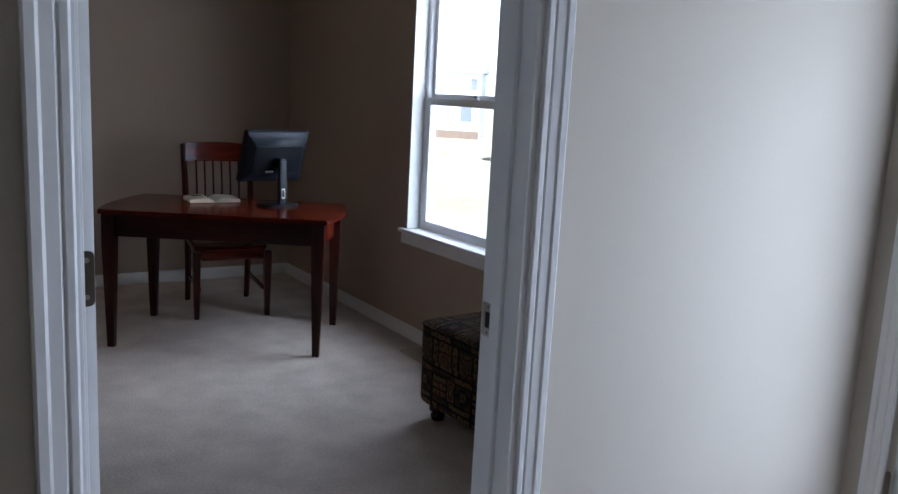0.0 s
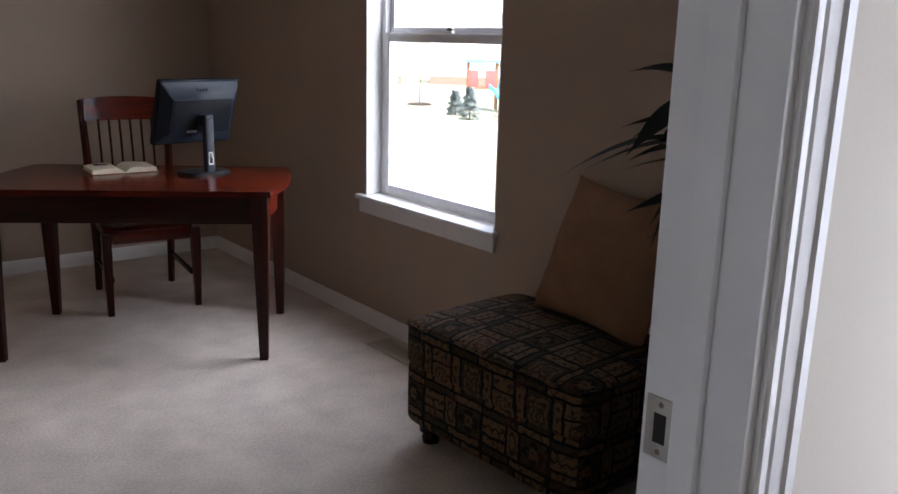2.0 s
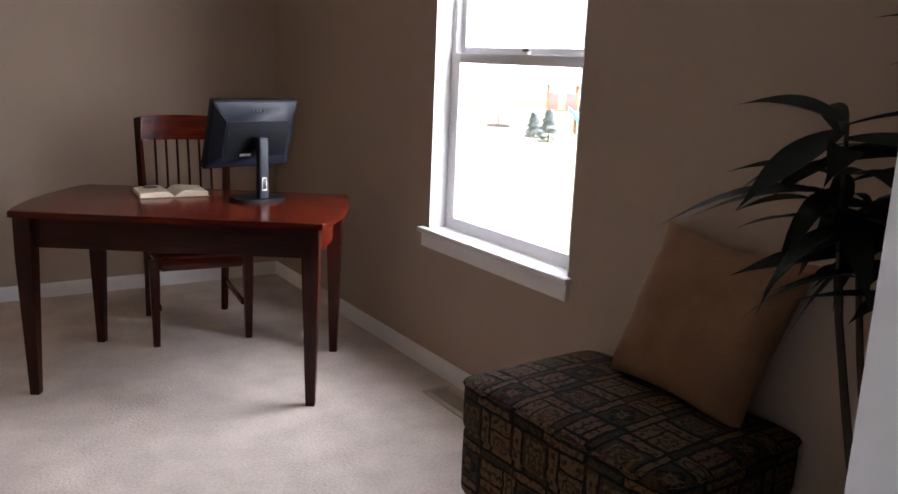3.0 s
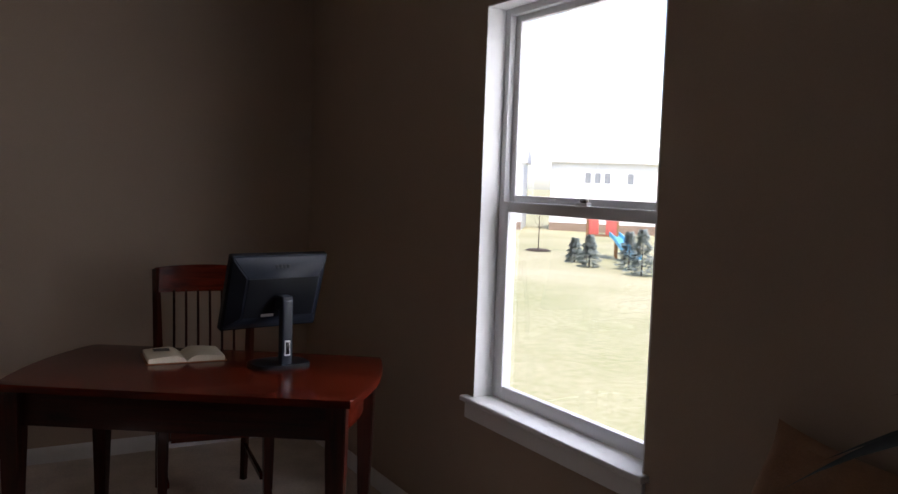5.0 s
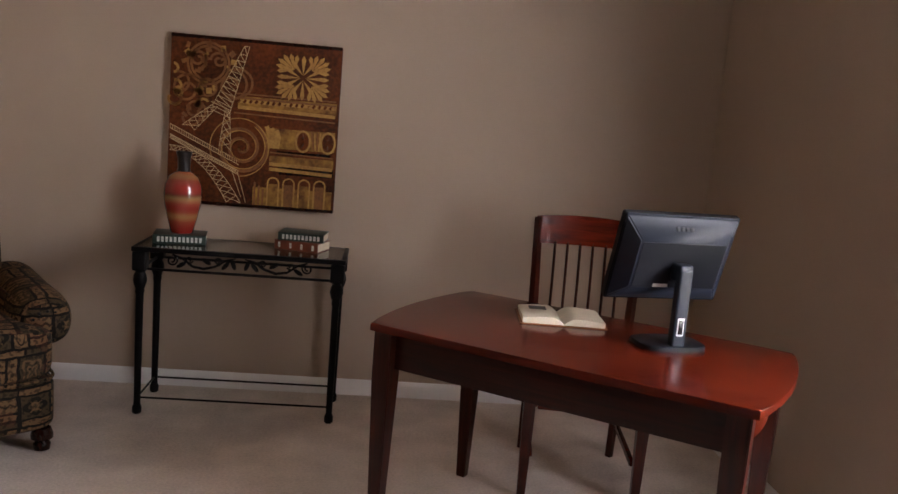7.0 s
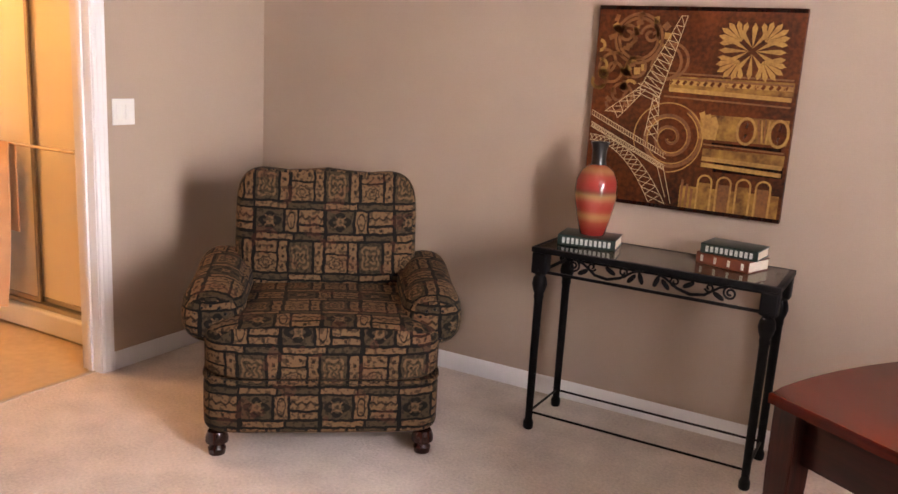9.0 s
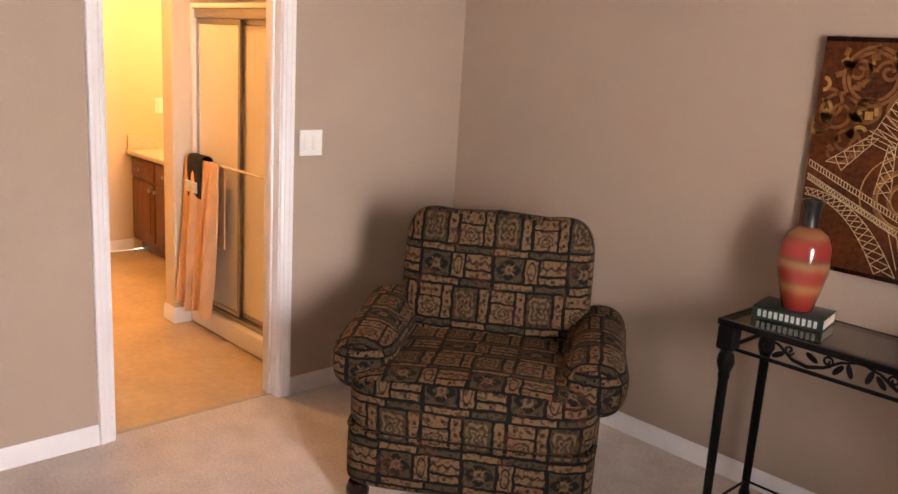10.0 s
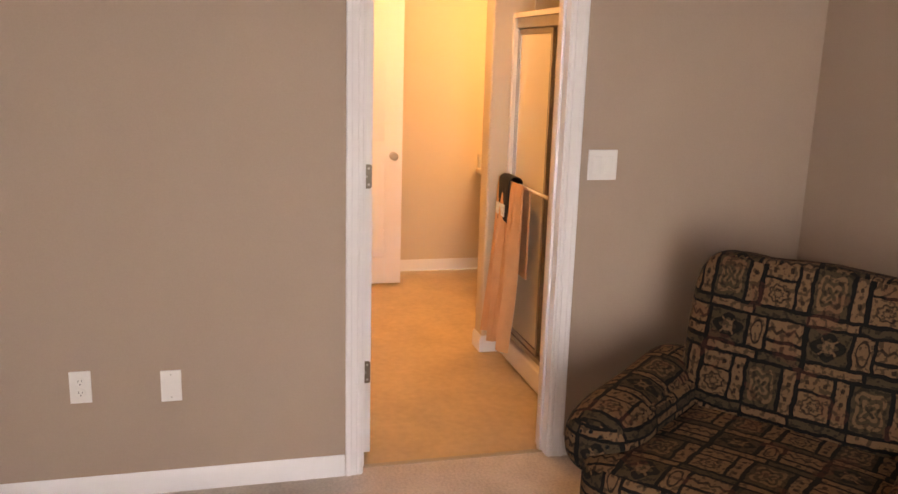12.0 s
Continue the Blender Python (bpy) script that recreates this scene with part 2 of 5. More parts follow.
CHROME = material("chrome", (0.75, 0.74, 0.72), 0.12, metal=1.0, vary=0.05, bump=0)
PLATE = material("ivory_plate", (0.80, 0.79, 0.76), 0.35, vary=0.02, bump=0)
PAPER = material("cream_paper", (0.74, 0.66, 0.52), 0.85, vary=0.08, scale=20, fine=200, bump=0.1, depth=0.0005)
INK = material("ink_grey", (0.12, 0.11, 0.1), 0.8, vary=0.2, bump=0)
BOOK_TAN = material("tan_cover", (0.32, 0.13, 0.045), 0.6, vary=0.15, scale=20, fine=120, bump=0.1, depth=0.0006)
BOOK_GREEN = material("dark_green_cover", (0.012, 0.035, 0.028), 0.35, vary=0.2, scale=20, fine=120, bump=0.1, depth=0.0006)
BOOK_RED = material("brown_red_cover", (0.19, 0.04, 0.014), 0.4, vary=0.2, scale=20, fine=120, bump=0.1, depth=0.0006)
FOIL = material("silver_foil", (0.72, 0.77, 0.73), 0.35, metal=0.3, vary=0.2, scale=90, bump=0)
PILLOW = material("tan_suede", (0.28, 0.145, 0.075), 0.8, vary=0.16, scale=9, fine=200, bump=0.3, depth=0.002)
TOWEL = material("peach_towel", (0.70, 0.40, 0.20), 0.95, vary=0.1, scale=9, fine=350, bump=0.8, depth=0.004)
BLACK_CLOTH = material("black_towel", (0.012, 0.011, 0.012), 0.95, vary=0.2, scale=9, fine=350, bump=0.6, depth=0.003)
POT = material("dark_glazed_pot", (0.012, 0.011, 0.012), 0.3, vary=0.3, scale=5, fine=40, bump=0.1, depth=0.002)
SOIL = material("dark_soil", (0.03, 0.02, 0.014), 0.95, vary=0.3, scale=30, fine=120, bump=0.9, depth=0.01)
LEAF = material("dark_green_leaf", (0.008, 0.016, 0.012), 0.6, vary=0.25, scale=12, fine=80, bump=0.1, depth=0.001, random_tone=0.35, spec=0.25)
STEM = material("brown_cane", (0.06, 0.045, 0.025), 0.7, vary=0.3, scale=14, fine=60, bump=0.4, depth=0.002)
VENT = material("tan_metal", (0.42, 0.36, 0.28), 0.45, vary=0.06, bump=0)
VENT_DARK = material("dark_duct", (0.03, 0.028, 0.025), 0.9, vary=0.1, bump=0)
CANVAS = material("maroon_canvas", (0.15, 0.036, 0.008), 0.6, spec=0.2, vary=0.3, scale=4, fine=60, bump=0.4, depth=0.001, second=(0.022, 0.005, 0.002))
GOLD = material("gold_paint", (0.46, 0.27, 0.07), 0.45, vary=0.3, scale=14, fine=90, bump=0.3, depth=0.001, second=(0.22, 0.10, 0.025))
UMBER = material("umber_paint", (0.36, 0.20, 0.045), 0.5, vary=0.3, scale=13, fine=45, bump=0.3, depth=0.001, spec=0.3, second=(0.07, 0.018, 0.005))
BRONZE = material("bronze_paint", (0.24, 0.095, 0.022), 0.5, second=(0.10, 0.03, 0.008), vary=0.3, scale=14, fine=90, bump=0.3, depth=0.001)
CREAM = material("cream_paint_line", (0.62, 0.47, 0.27), 0.5, vary=0.2, scale=30, fine=90, bump=0.2, depth=0.0005)
COUNTER = material("cream_laminate", (0.68, 0.60, 0.46), 0.3, vary=0.1, scale=40, fine=200, bump=0)
PORCELAIN = material("white_acrylic", (0.80, 0.76, 0.68), 0.2, vary=0.03, bump=0)
GLASS = glass("clear_glass")
TABLE_GLASS = glass("smoked_glass", (0.35, 0.39, 0.38))
TABLE_GLASS.node_tree.nodes["Principled BSDF"].inputs["IOR"].default_value = 1.6
FROST = glass("obscure_glass", (0.88, 0.80, 0.62), 0.45)
FROST.node_tree.nodes["Principled BSDF"].inputs["Transmission Weight"].default_value = 0.2
FABRIC = tapestry("patchwork_tapestry", (0.122, 0.070, 0.034), (0.042, 0.029, 0.015), (0.005, 0.004, 0.0038), 0.293)
GRASS = material("spring_lawn", (0.23, 0.24, 0.10), 0.95, vary=0.2, scale=0.12, fine=5, bump=0.5, depth=0.03, second=(0.44, 0.39, 0.25))
SIDING = material("white_siding", (0.74, 0.74, 0.74), 0.6, vary=0.04, scale=0.6, fine=8, bump=0)
ROOF = material("grey_shingle", (0.62, 0.62, 0.62), 0.9, vary=0.1, scale=1.2, fine=30, bump=0.3, depth=0.02)
HOUSE_GLASS = material("house_window", (0.26, 0.29, 0.32), 0.1, vary=0.2, bump=0)
SPRUCE = material("spruce_needles", (0.30, 0.35, 0.32), 0.7, vary=0.25, scale=3, fine=30, bump=0)
BARK = material("bark", (0.10, 0.075, 0.05), 0.9, vary=0.25, scale=8, fine=50, bump=0.6, depth=0.01)
MULCH = material("mulch", (0.07, 0.045, 0.03), 0.95, vary=0.3, scale=8, fine=50, bump=0.8, depth=0.02)
RED = material("red_plastic", (0.5, 0.10, 0.08), 0.5, vary=0.1, bump=0)
BLUE = material("blue_plastic", (0.12, 0.42, 0.62), 0.45, vary=0.1, bump=0)
PLAY_WOOD = wood("cedar_beam", (0.30, 0.16, 0.08), (0.17, 0.09, 0.045), 0.7, 0.0, 2)
BRICK_SKIRT = material("brown_lattice", (0.25, 0.18, 0.13), 0.8, vary=0.15, scale=2, fine=20, bump=0.2, depth=0.02)
LAMP_GLASS = bpy.data.materials.new("lit_opal_glass")
LAMP_GLASS.use_nodes = True
LAMP_GLASS.node_tree.nodes["Principled BSDF"].inputs["Emission Color"].default_value = (1.0, 0.68, 0.32, 1)
LAMP_GLASS.node_tree.nodes["Principled BSDF"].inputs["Emission Strength"].default_value = 1.5


# ---- mesh helpers ----
def box(bm, a, c, bevel=0.0, seg=2):
    """An upright box between two corners, with rounded edges."""
    r = bmesh.ops.create_cube(bm, size=1)
    v = r["verts"]
    for p in v:
        p.co = Vector([a[i] + (p.co[i] + 0.5) * (c[i] - a[i]) for i in range(3)])
    if bevel:
        edges = list({e for p in v for e in p.link_edges})
        bmesh.ops.bevel(bm, geom=edges, offset=bevel, segments=seg, profile=0.6, affect="EDGES")


def boxed(a, c, bevel=0.0, seg=2):
    bm = bmesh.new()
    box(bm, a, c, bevel, seg)
    return bm


def lathe(profile, steps=24, at=(0, 0, 0), bm=None):
    """A turned solid from (radius, height) pairs."""
    bm = bm or bmesh.new()
    rings = []
    for r, z in profile:
        if r < 1e-5:
            rings.append([bm.verts.new((at[0], at[1], at[2] + z))])
        else:
            rings.append([bm.verts.new((at[0] + r * math.cos(2 * math.pi * k / steps), at[1] + r * math.sin(2 * math.pi * k / steps), at[2] + z)) for k in range(steps)])
    for lo, hi in zip(rings, rings[1:]):
        for k in range(steps):
            n = (k + 1) % steps
            if len(lo) == 1 and len(hi) == 1:
                continue
            if len(lo) == 1:
                bm.faces.new((lo[0], hi[n], hi[k]))
            elif len(hi) == 1:
                bm.faces.new((lo[k], lo[n], hi[0]))
            else:
                bm.faces.new((lo[k], lo[n], hi[n], hi[k]))
    for ring, flip in ((rings[0], True), (rings[-1], False)):
        if len(ring) > 2:
            bm.faces.new(ring[::-1] if flip else ring)
    return bm


def tube(points, radius, sides=8, bm=None, flat=1.0):
    """A round bar along a line of points; radius may be a list."""
    bm = bm or bmesh.new()
    pts = [Vector(p) for p in points]
    rad = radius if isinstance(radius, (list, tuple)) else [radius] * len(pts)
    rings, ref = [], None
    for i, p in enumerate(pts):
        d = (pts[min(i + 1, len(pts) - 1)] - pts[max(i - 1, 0)]).normalized()
        if ref is None:
            ref = Vector((0, 0, 1)) if abs(d.z) < 0.9 else Vector((1, 0, 0))
        side = d.cross(ref).normalized()
        up = side.cross(d).normalized()
        ref = up
        rings.append([bm.verts.new(p + rad[i] * (math.cos(2 * math.pi * k / sides) * side + flat * math.sin(2 * math.pi * k / sides) * up)) for k in range(sides)])
    for lo, hi in zip(rings, rings[1:]):
        for k in range(sides):
            n = (k + 1) % sides
            bm.faces.new((lo[k], lo[n], hi[n], hi[k]))
    bm.faces.new(rings[0][::-1])
    bm.faces.new(rings[-1])
    return bm


def extrude(outline, z0, z1, bm=None, bevel=0.0):
    """A plate from an outline in x and y."""
    bm = bm or bmesh.new()
    lo = [bm.verts.new((x, y, z0)) for x, y in outline]
    hi = [bm.verts.new((x, y, z1)) for x, y in outline]
    n = len(lo)
    bm.faces.new(lo[::-1])
    top = bm.faces.new(hi)
    for k in range(n):
        bm.faces.new((lo[k], lo[(k + 1) % n], hi[(k + 1) % n], hi[k]))
    if bevel:
        bmesh.ops.bevel(bm, geom=list(top.edges), offset=bevel, segments=3, profile=0.5, affect="EDGES")
    return bm


def metres_uv(bm):
    """Cloth coordinates in metres, laid on from the side that each face looks to."""
    layer = bm.loops.layers.uv.new("metres")
    for f in bm.faces:
        n = f.normal
        ax = max(range(3), key=lambda i: abs(n[i]))
        for l in f.loops:
            p = l.vert.co
            l[layer].uv = (p.y, p.z) if ax == 0 else (p.x, p.z) if ax == 1 else (p.x, p.y)


def mesh_of(name, bm, mat, smooth=True):
    bmesh.ops.recalc_face_normals(bm, faces=bm.faces)
    if mat is FABRIC:
        metres_uv(bm)
    me = bpy.data.meshes.new(name)
    bm.to_mesh(me)
    bm.free()
    me.materials.append(mat)
    if smooth and "casing" not in name:
        me.set_sharp_from_angle(angle=radians(38))
        me.polygons.foreach_set("use_smooth", [True] * len(me.polygons))
    return me


def part(name, bm, mat, parent, label=""):
    """One mesh under a thing or under a part."""
    ob = new(name, mesh_of(name, bm, mat))
    ob.parent = parent
    if label:
        ob["label"] = label
    return ob


def thing(name, matrix, label, category, group="", kind=""):
    ob = new(name)
    ob.matrix_world = matrix
    return tagged(ob, label, category, group, kind)


def solid(name, bm, mat, label, category, kind="structure"):
    return tagged(new(name, mesh_of(name, bm, mat)), label, category, kind=kind)


def blob(half, power=4.0, nu=28, nv=16, shape=None):
    """A rounded cushion form: a superellipsoid of the given half sizes, bent by shape(point)."""
    bm = bmesh.new()

    def sp(v, e):
        return math.copysign(abs(v) ** e, v)

    e = 2.0 / power
    grid = []
    for i in range(nv + 1):
        a = -math.pi / 2 + math.pi * i / nv
        row = []
        for k in range(nu):
            o = 2 * math.pi * k / nu
            p = Vector((half[0] * sp(math.cos(a), e) * sp(math.cos(o), e), half[1] * sp(math.cos(a), e) * sp(math.sin(o), e), half[2] * sp(math.sin(a), e)))
            if shape:
                p = Vector(shape(p))
            row.append(bm.verts.new(p))
        grid.append(row)
    for i in range(nv):
        for k in range(nu):
            bm.faces.new((grid[i][k], grid[i][(k + 1) % nu], grid[i + 1][(k + 1) % nu], grid[i + 1][k]))
    bmesh.ops.remove_doubles(bm, verts=bm.verts, dist=0.0005)
    return bm


def shifted(bm, m):
    bmesh.ops.transform(bm, matrix=m, verts=bm.verts)
    return bm


# ---- plan ----
WEST, EAST, NORTH, SOUTH = -1.28, 3.28, 5.612, 0.752
CEILING = 2.74
WIN_Y0, WIN_Y1, WIN_Z0, WIN_Z1 = 2.742, 3.715, 0.665, 2.20
ENTRY_X0, ENTRY_X1, DOOR_H = 0.963, 1.748, 2.04
BATH_Y0, BATH_Y1 = 3.802, 4.545
BATH_FAR, BATH_S, BATH_N = -4.33, 3.55, 5.75
HALL_E = 2.96


def wall(name, boxes, mat, label):
    bm = bmesh.new()
    for a, c in boxes:
        box(bm, a, c)
    return solid(name, bm, mat, label, "wall")


wall("wall_east", [((EAST, 0.2, -0.6), (EAST + 0.16, WIN_Y0, 2.85)), ((EAST, WIN_Y1, -0.6), (EAST + 0.16, 6.0, 2.85)),
                   ((EAST, WIN_Y0, -0.6), (EAST + 0.16, WIN_Y1, WIN_Z0 - 0.022)), ((EAST, WIN_Y0, WIN_Z1), (EAST + 0.16, WIN_Y1, 2.85))], WALL, "taupe painted wall with a sash window opening")
wall("wall_north", [((WEST, NORTH, -0.05), (EAST, NORTH + 0.14, 2.85))], WALL, "taupe painted wall behind the console table")
wall("wall_west", [((WEST - 0.12, SOUTH - 0.12, 0), (WEST, BATH_Y0 - 0.016, CEILING)), ((WEST - 0.12, BATH_Y1 + 0.016, 0), (WEST, NORTH, CEILING)),
                   ((WEST - 0.12, BATH_Y0 - 0.016, DOOR_H + 0.016), (WEST, BATH_Y1 + 0.016, CEILING))], WALL, "taupe painted wall with a bathroom doorway")
wall("wall_south", [((WEST, SOUTH - 0.06, 0), (ENTRY_X0 - 0.03, SOUTH, CEILING)), ((ENTRY_X1 + 0.03, SOUTH - 0.06, 0), (EAST, SOUTH, CEILING)),
                    ((ENTRY_X0 - 0.03, SOUTH - 0.06, DOOR_H + 0.016), (ENTRY_X1 + 0.03, SOUTH, CEILING))], WALL, "taupe painted wall with the entry doorway")
wall("wall_hall_north", [((WEST, SOUTH - 0.12, 0), (ENTRY_X0 - 0.03, SOUTH - 0.06, CEILING)), ((ENTRY_X1 + 0.03, SOUTH - 0.12, 0), (HALL_E + 0.16, SOUTH - 0.06, CEILING)),
                         ((ENTRY_X0 - 0.03, SOUTH - 0.12, DOOR_H + 0.016), (ENTRY_X1 + 0.03, SOUTH - 0.06, CEILING))], HALL_WALL_DAYLIT, "taupe hall wall round the entry doorway, daylight in its colour")
wall("wall_hall_east", [((HALL_E, 0.52, 0), (HALL_E + 0.16, SOUTH - 0.12, CEILING)), ((HALL_E, -0.40, 2.06), (HALL_E + 0.16, 0.52, CEILING)),
                        ((HALL_E, -3.2, 0), (HALL_E + 0.16, -0.40, CEILING))], HALL_WALL_DAYLIT, "taupe hall wall with a door opening, daylight in its colour")
wall("wall_hall_south", [((WEST - 0.12, -3.34, 0), (HALL_E + 0.16, -3.2, CEILING))], HALL_WALL_DAYLIT, "end wall of the hall in the daylight-paled taupe")
wall("wall_hall_west", [((WEST - 0.26, -3.2, 0), (WEST - 0.12, SOUTH - 0.12, CEILING))], HALL_WALL_DAYLIT, "side wall of the hall in the daylight-paled taupe")
wall("wall_bath_far", [((BATH_FAR - 0.12, BATH_S - 0.12, 0), (BATH_FAR, BATH_N + 0.12, CEILING))], BATH_WALL, "cream painted far wall of the bathroom")
wall("wall_bath_north", [((BATH_FAR, BATH_N, 0), (WEST - 0.12, BATH_N + 0.12, CEILING))], BATH_WALL, "cream painted wall behind the vanity")
wall("wall_bath_south", [((BATH_FAR, BATH_S - 0.12, 0), (WEST - 0.12, BATH_S, CEILING))], BATH_WALL, "cream painted side wall of the bathroom")
bm = boxed((-2.65, 4.635, 0), (-2.52, BATH_N, CEILING), 0.016, 3)
solid("wall_bath_partition", bm, BATH_WALL, "cream partition wall with rounded corners beside the shower", "wall")
wall("wall_bath_inner", [((WEST - 0.128, BATH_S, 0), (WEST - 0.12, BATH_Y0 - 0.08, CEILING)), ((WEST - 0.128, BATH_Y1 + 0.08, 0), (WEST - 0.12, BATH_N, CEILING))], BATH_WALL, "cream painted bathroom side of the doorway wall")

solid("floor", boxed((WEST - 0.05, SOUTH - 0.06, -0.06), (EAST, NORTH, 0)), CARPET, "beige cut-pile carpet with faint tread marks", "carpet")
solid("floor_hall", boxed((WEST - 0.26, -3.2, -0.06), (HALL_E, SOUTH - 0.06, -0.002)), CARPET, "beige carpet of the hall", "carpet")
solid("floor_bath", boxed((BATH_FAR, BATH_S, -0.06), (WEST - 0.05, BATH_N, -0.004)), LINO, "mottled tan sheet vinyl bathroom floor", "floor")
solid("ceiling", boxed((WEST, SOUTH, CEILING), (EAST, NORTH, CEILING + 0.1)), CEIL, "white textured ceiling of the study", "ceiling")
solid("ceiling_hall", boxed((WEST - 0.26, -3.34, CEILING), (HALL_E + 0.16, SOUTH, CEILING + 0.1)), CEIL, "white ceiling of the hall", "ceiling")
solid("ceiling_bath", boxed((BATH_FAR - 0.12, BATH_S - 0.12, CEILING), (WEST, BATH_N + 0.12, CEILING + 0.1)), CEIL, "white ceiling of the bathroom", "ceiling")


for name, a, c in (("lower_storey", (WEST, SOUTH - 0.06, -3.1), (EAST + 0.14, NORTH + 0.12, -0.62)), ("lower_storey_hall", (WEST - 0.26, -3.34, -3.1), (HALL_E + 0.16, SOUTH - 0.07, -0.07)),
                   ("lower_storey_bath", (BATH_FAR - 0.12, BATH_S - 0.12, -3.1), (WEST - 0.01, BATH_N + 0.12, -0.07)), ("floor_base", (WEST + 0.01, SOUTH - 0.05, -0.62), (EAST - 0.01, NORTH - 0.01, -0.07))):
    solid(name, boxed(a, c), SIDING, "plain pale storey under the rooms", "wall")

def run(name, p, q, out, mat=TRIM, high=0.083, thick=0.013, label="white painted baseboard with eased top edge"):
    """A baseboard from p to q on the floor, its face turned to out."""
    bm = bmesh.new()
    p, q, out = Vector((*p, 0)), Vector((*q, 0)), Vector((*out, 0))
    prof = [(0, 0), (thick, 0), (thick, high * 0.72), (thick * 0.8, high * 0.8), (thick * 0.62, high * 0.9), (thick * 0.3, high), (0, high)]
    a = [bm.verts.new(p + out * d + Vector((0, 0, h))) for d, h in prof]
    c = [bm.verts.new(q + out * d + Vector((0, 0, h))) for d, h in prof]
    n = len(prof)
    for k in range(n):
        bm.faces.new((a[k], a[(k + 1) % n], c[(k + 1) % n], c[k]))
    bm.faces.new(a)
    bm.faces.new(c[::-1])
    return solid(name, bm, mat, label, "baseboard")


run("baseboard", (WEST + 0.013, NORTH), (EAST - 0.013, NORTH), (0, -1))
run("baseboard", (EAST, SOUTH), (EAST, NORTH), (-1, 0))
run("baseboard", (WEST, BATH_Y1 + 0.07), (WEST, NORTH), (1, 0))
run("baseboard", (WEST, SOUTH), (WEST, BATH_Y0 - 0.07), (1, 0))
run("baseboard", (WEST + 0.013, SOUTH), (ENTRY_X0 - 0.07, SOUTH), (0, 1))
run("baseboard", (ENTRY_X1 + 0.07, SOUTH), (EAST - 0.013, SOUTH), (0, 1))
run("baseboard", (ENTRY_X1 + 0.07, SOUTH - 0.12), (HALL_E, SOUTH - 0.12), (0, -1))
run("baseboard", (BATH_FAR, BATH_S), (BATH_FAR, 5.14), (1, 0))
run("baseboard", (-2.65, 4.635), (-2.507, 4.635), (0, -1), high=0.09)
run("baseboard", (-2.52, 4.635), (-2.52, 4.727), (1, 0), high=0.09)


def casing_profile(width=0.062):
    return [(0, 0), (0, 0.008), (0.004, 0.011), (0.014, 0.0115), (0.018, 0.0085), (0.022, 0.0115), (0.040, 0.0135), (0.045, 0.0165), (width - 0.004, 0.0175), (width, 0.014), (width, 0)]


def upright(foot, along, out, height):
    """A moulded casing board: its profile runs along the wall from the opening's edge, and it stands height tall."""
    bm = bmesh.new()
    foot, along, out = Vector((*foot, 0)), Vector((*along, 0)), Vector((*out, 0))
    pr = casing_profile()
    lo = [bm.verts.new(foot + along * a + out * o) for a, o in pr]
    hi = [bm.verts.new(foot + along * (a) + out * o + Vector((0, 0, height + a))) for a, o in pr]
    n = len(pr)
    for k in range(n):
        bm.faces.new((lo[k], lo[(k + 1) % n], hi[(k + 1) % n], hi[k]))
    bm.faces.new(lo)
    bm.faces.new(hi[::-1])
    return bm


def head(start, along, out, length, z):
    bm = bmesh.new()
    start, along, out = Vector((*start, z)), Vector((*along, 0)), Vector((*out, 0))
    pr = casing_profile()
    a = [bm.verts.new(start - along * h + out * o + Vector((0, 0, h))) for h, o in pr]
    c = [bm.verts.new(start + along * (length + h) + out * o + Vector((0, 0, h))) for h, o in pr]
    n = len(pr)
    for k in range(n):
        bm.faces.new((a[k], a[(k + 1) % n], c[(k + 1) % n], c[k]))
    bm.faces.new(a)
    bm.faces.new(c[::-1])
    return bm


def hinge_leaf(parent, centre, normal, tall=0.09, wide=0.032):
    """A rounded hinge leaf let into a jamb, with three screws."""
    n = Vector(normal)
    side = Vector((0, 0, 1)).cross(n)
    out = []
    r = 0.009
    for cx, cz, a0 in ((wide / 2 - r, tall / 2 - r, 0), (-wide / 2 + 0.001, tall / 2 - 0.001, 90), (-wide / 2 + 0.001, -tall / 2 + 0.001, 180), (wide / 2 - r, -tall / 2 + r, 270)):
        for k in range(5):
            a = radians(a0 + k * 22.5)
            rr = r if cx > 0 else 0.001
            out.append((cx + rr * math.cos(a), cz + rr * math.sin(a)))
    bm = extrude(out, 0, 0.0025)
    m = Matrix((side, Vector((0, 0, 1)), n)).transposed().to_4x4()
    m.translation = Vector(centre)
    leaf = part("hinge", shifted(bm, m), BRASS, parent, "rounded nickel hinge leaf")
    for dz, dx in ((0.03, 0.003), (0.0, -0.005), (-0.03, 0.003)):
        b2 = lathe([(0.0045, 0), (0.0045, 0.001), (0.0, 0.0018)], 10)
        mm = m @ pose(dx, dz, 0.0025)
        part("screw", shifted(b2, mm), NICKEL, leaf)
    return leaf


# entry doorway
door = thing("door_1", pose(0, 0, 0), "white painted entry door and fluted casing, door standing open", "door", kind="structure")
Y0, Y1 = SOUTH - 0.12, SOUTH
part("jamb", boxed((ENTRY_X0 - 0.016, Y0 - 0.002, 0), (ENTRY_X0, Y1 + 0.002, DOOR_H), 0.002), TRIM, door)
part("jamb", boxed((ENTRY_X1, Y0 - 0.002, 0), (ENTRY_X1 + 0.016, Y1 + 0.002, DOOR_H), 0.002), TRIM, door)
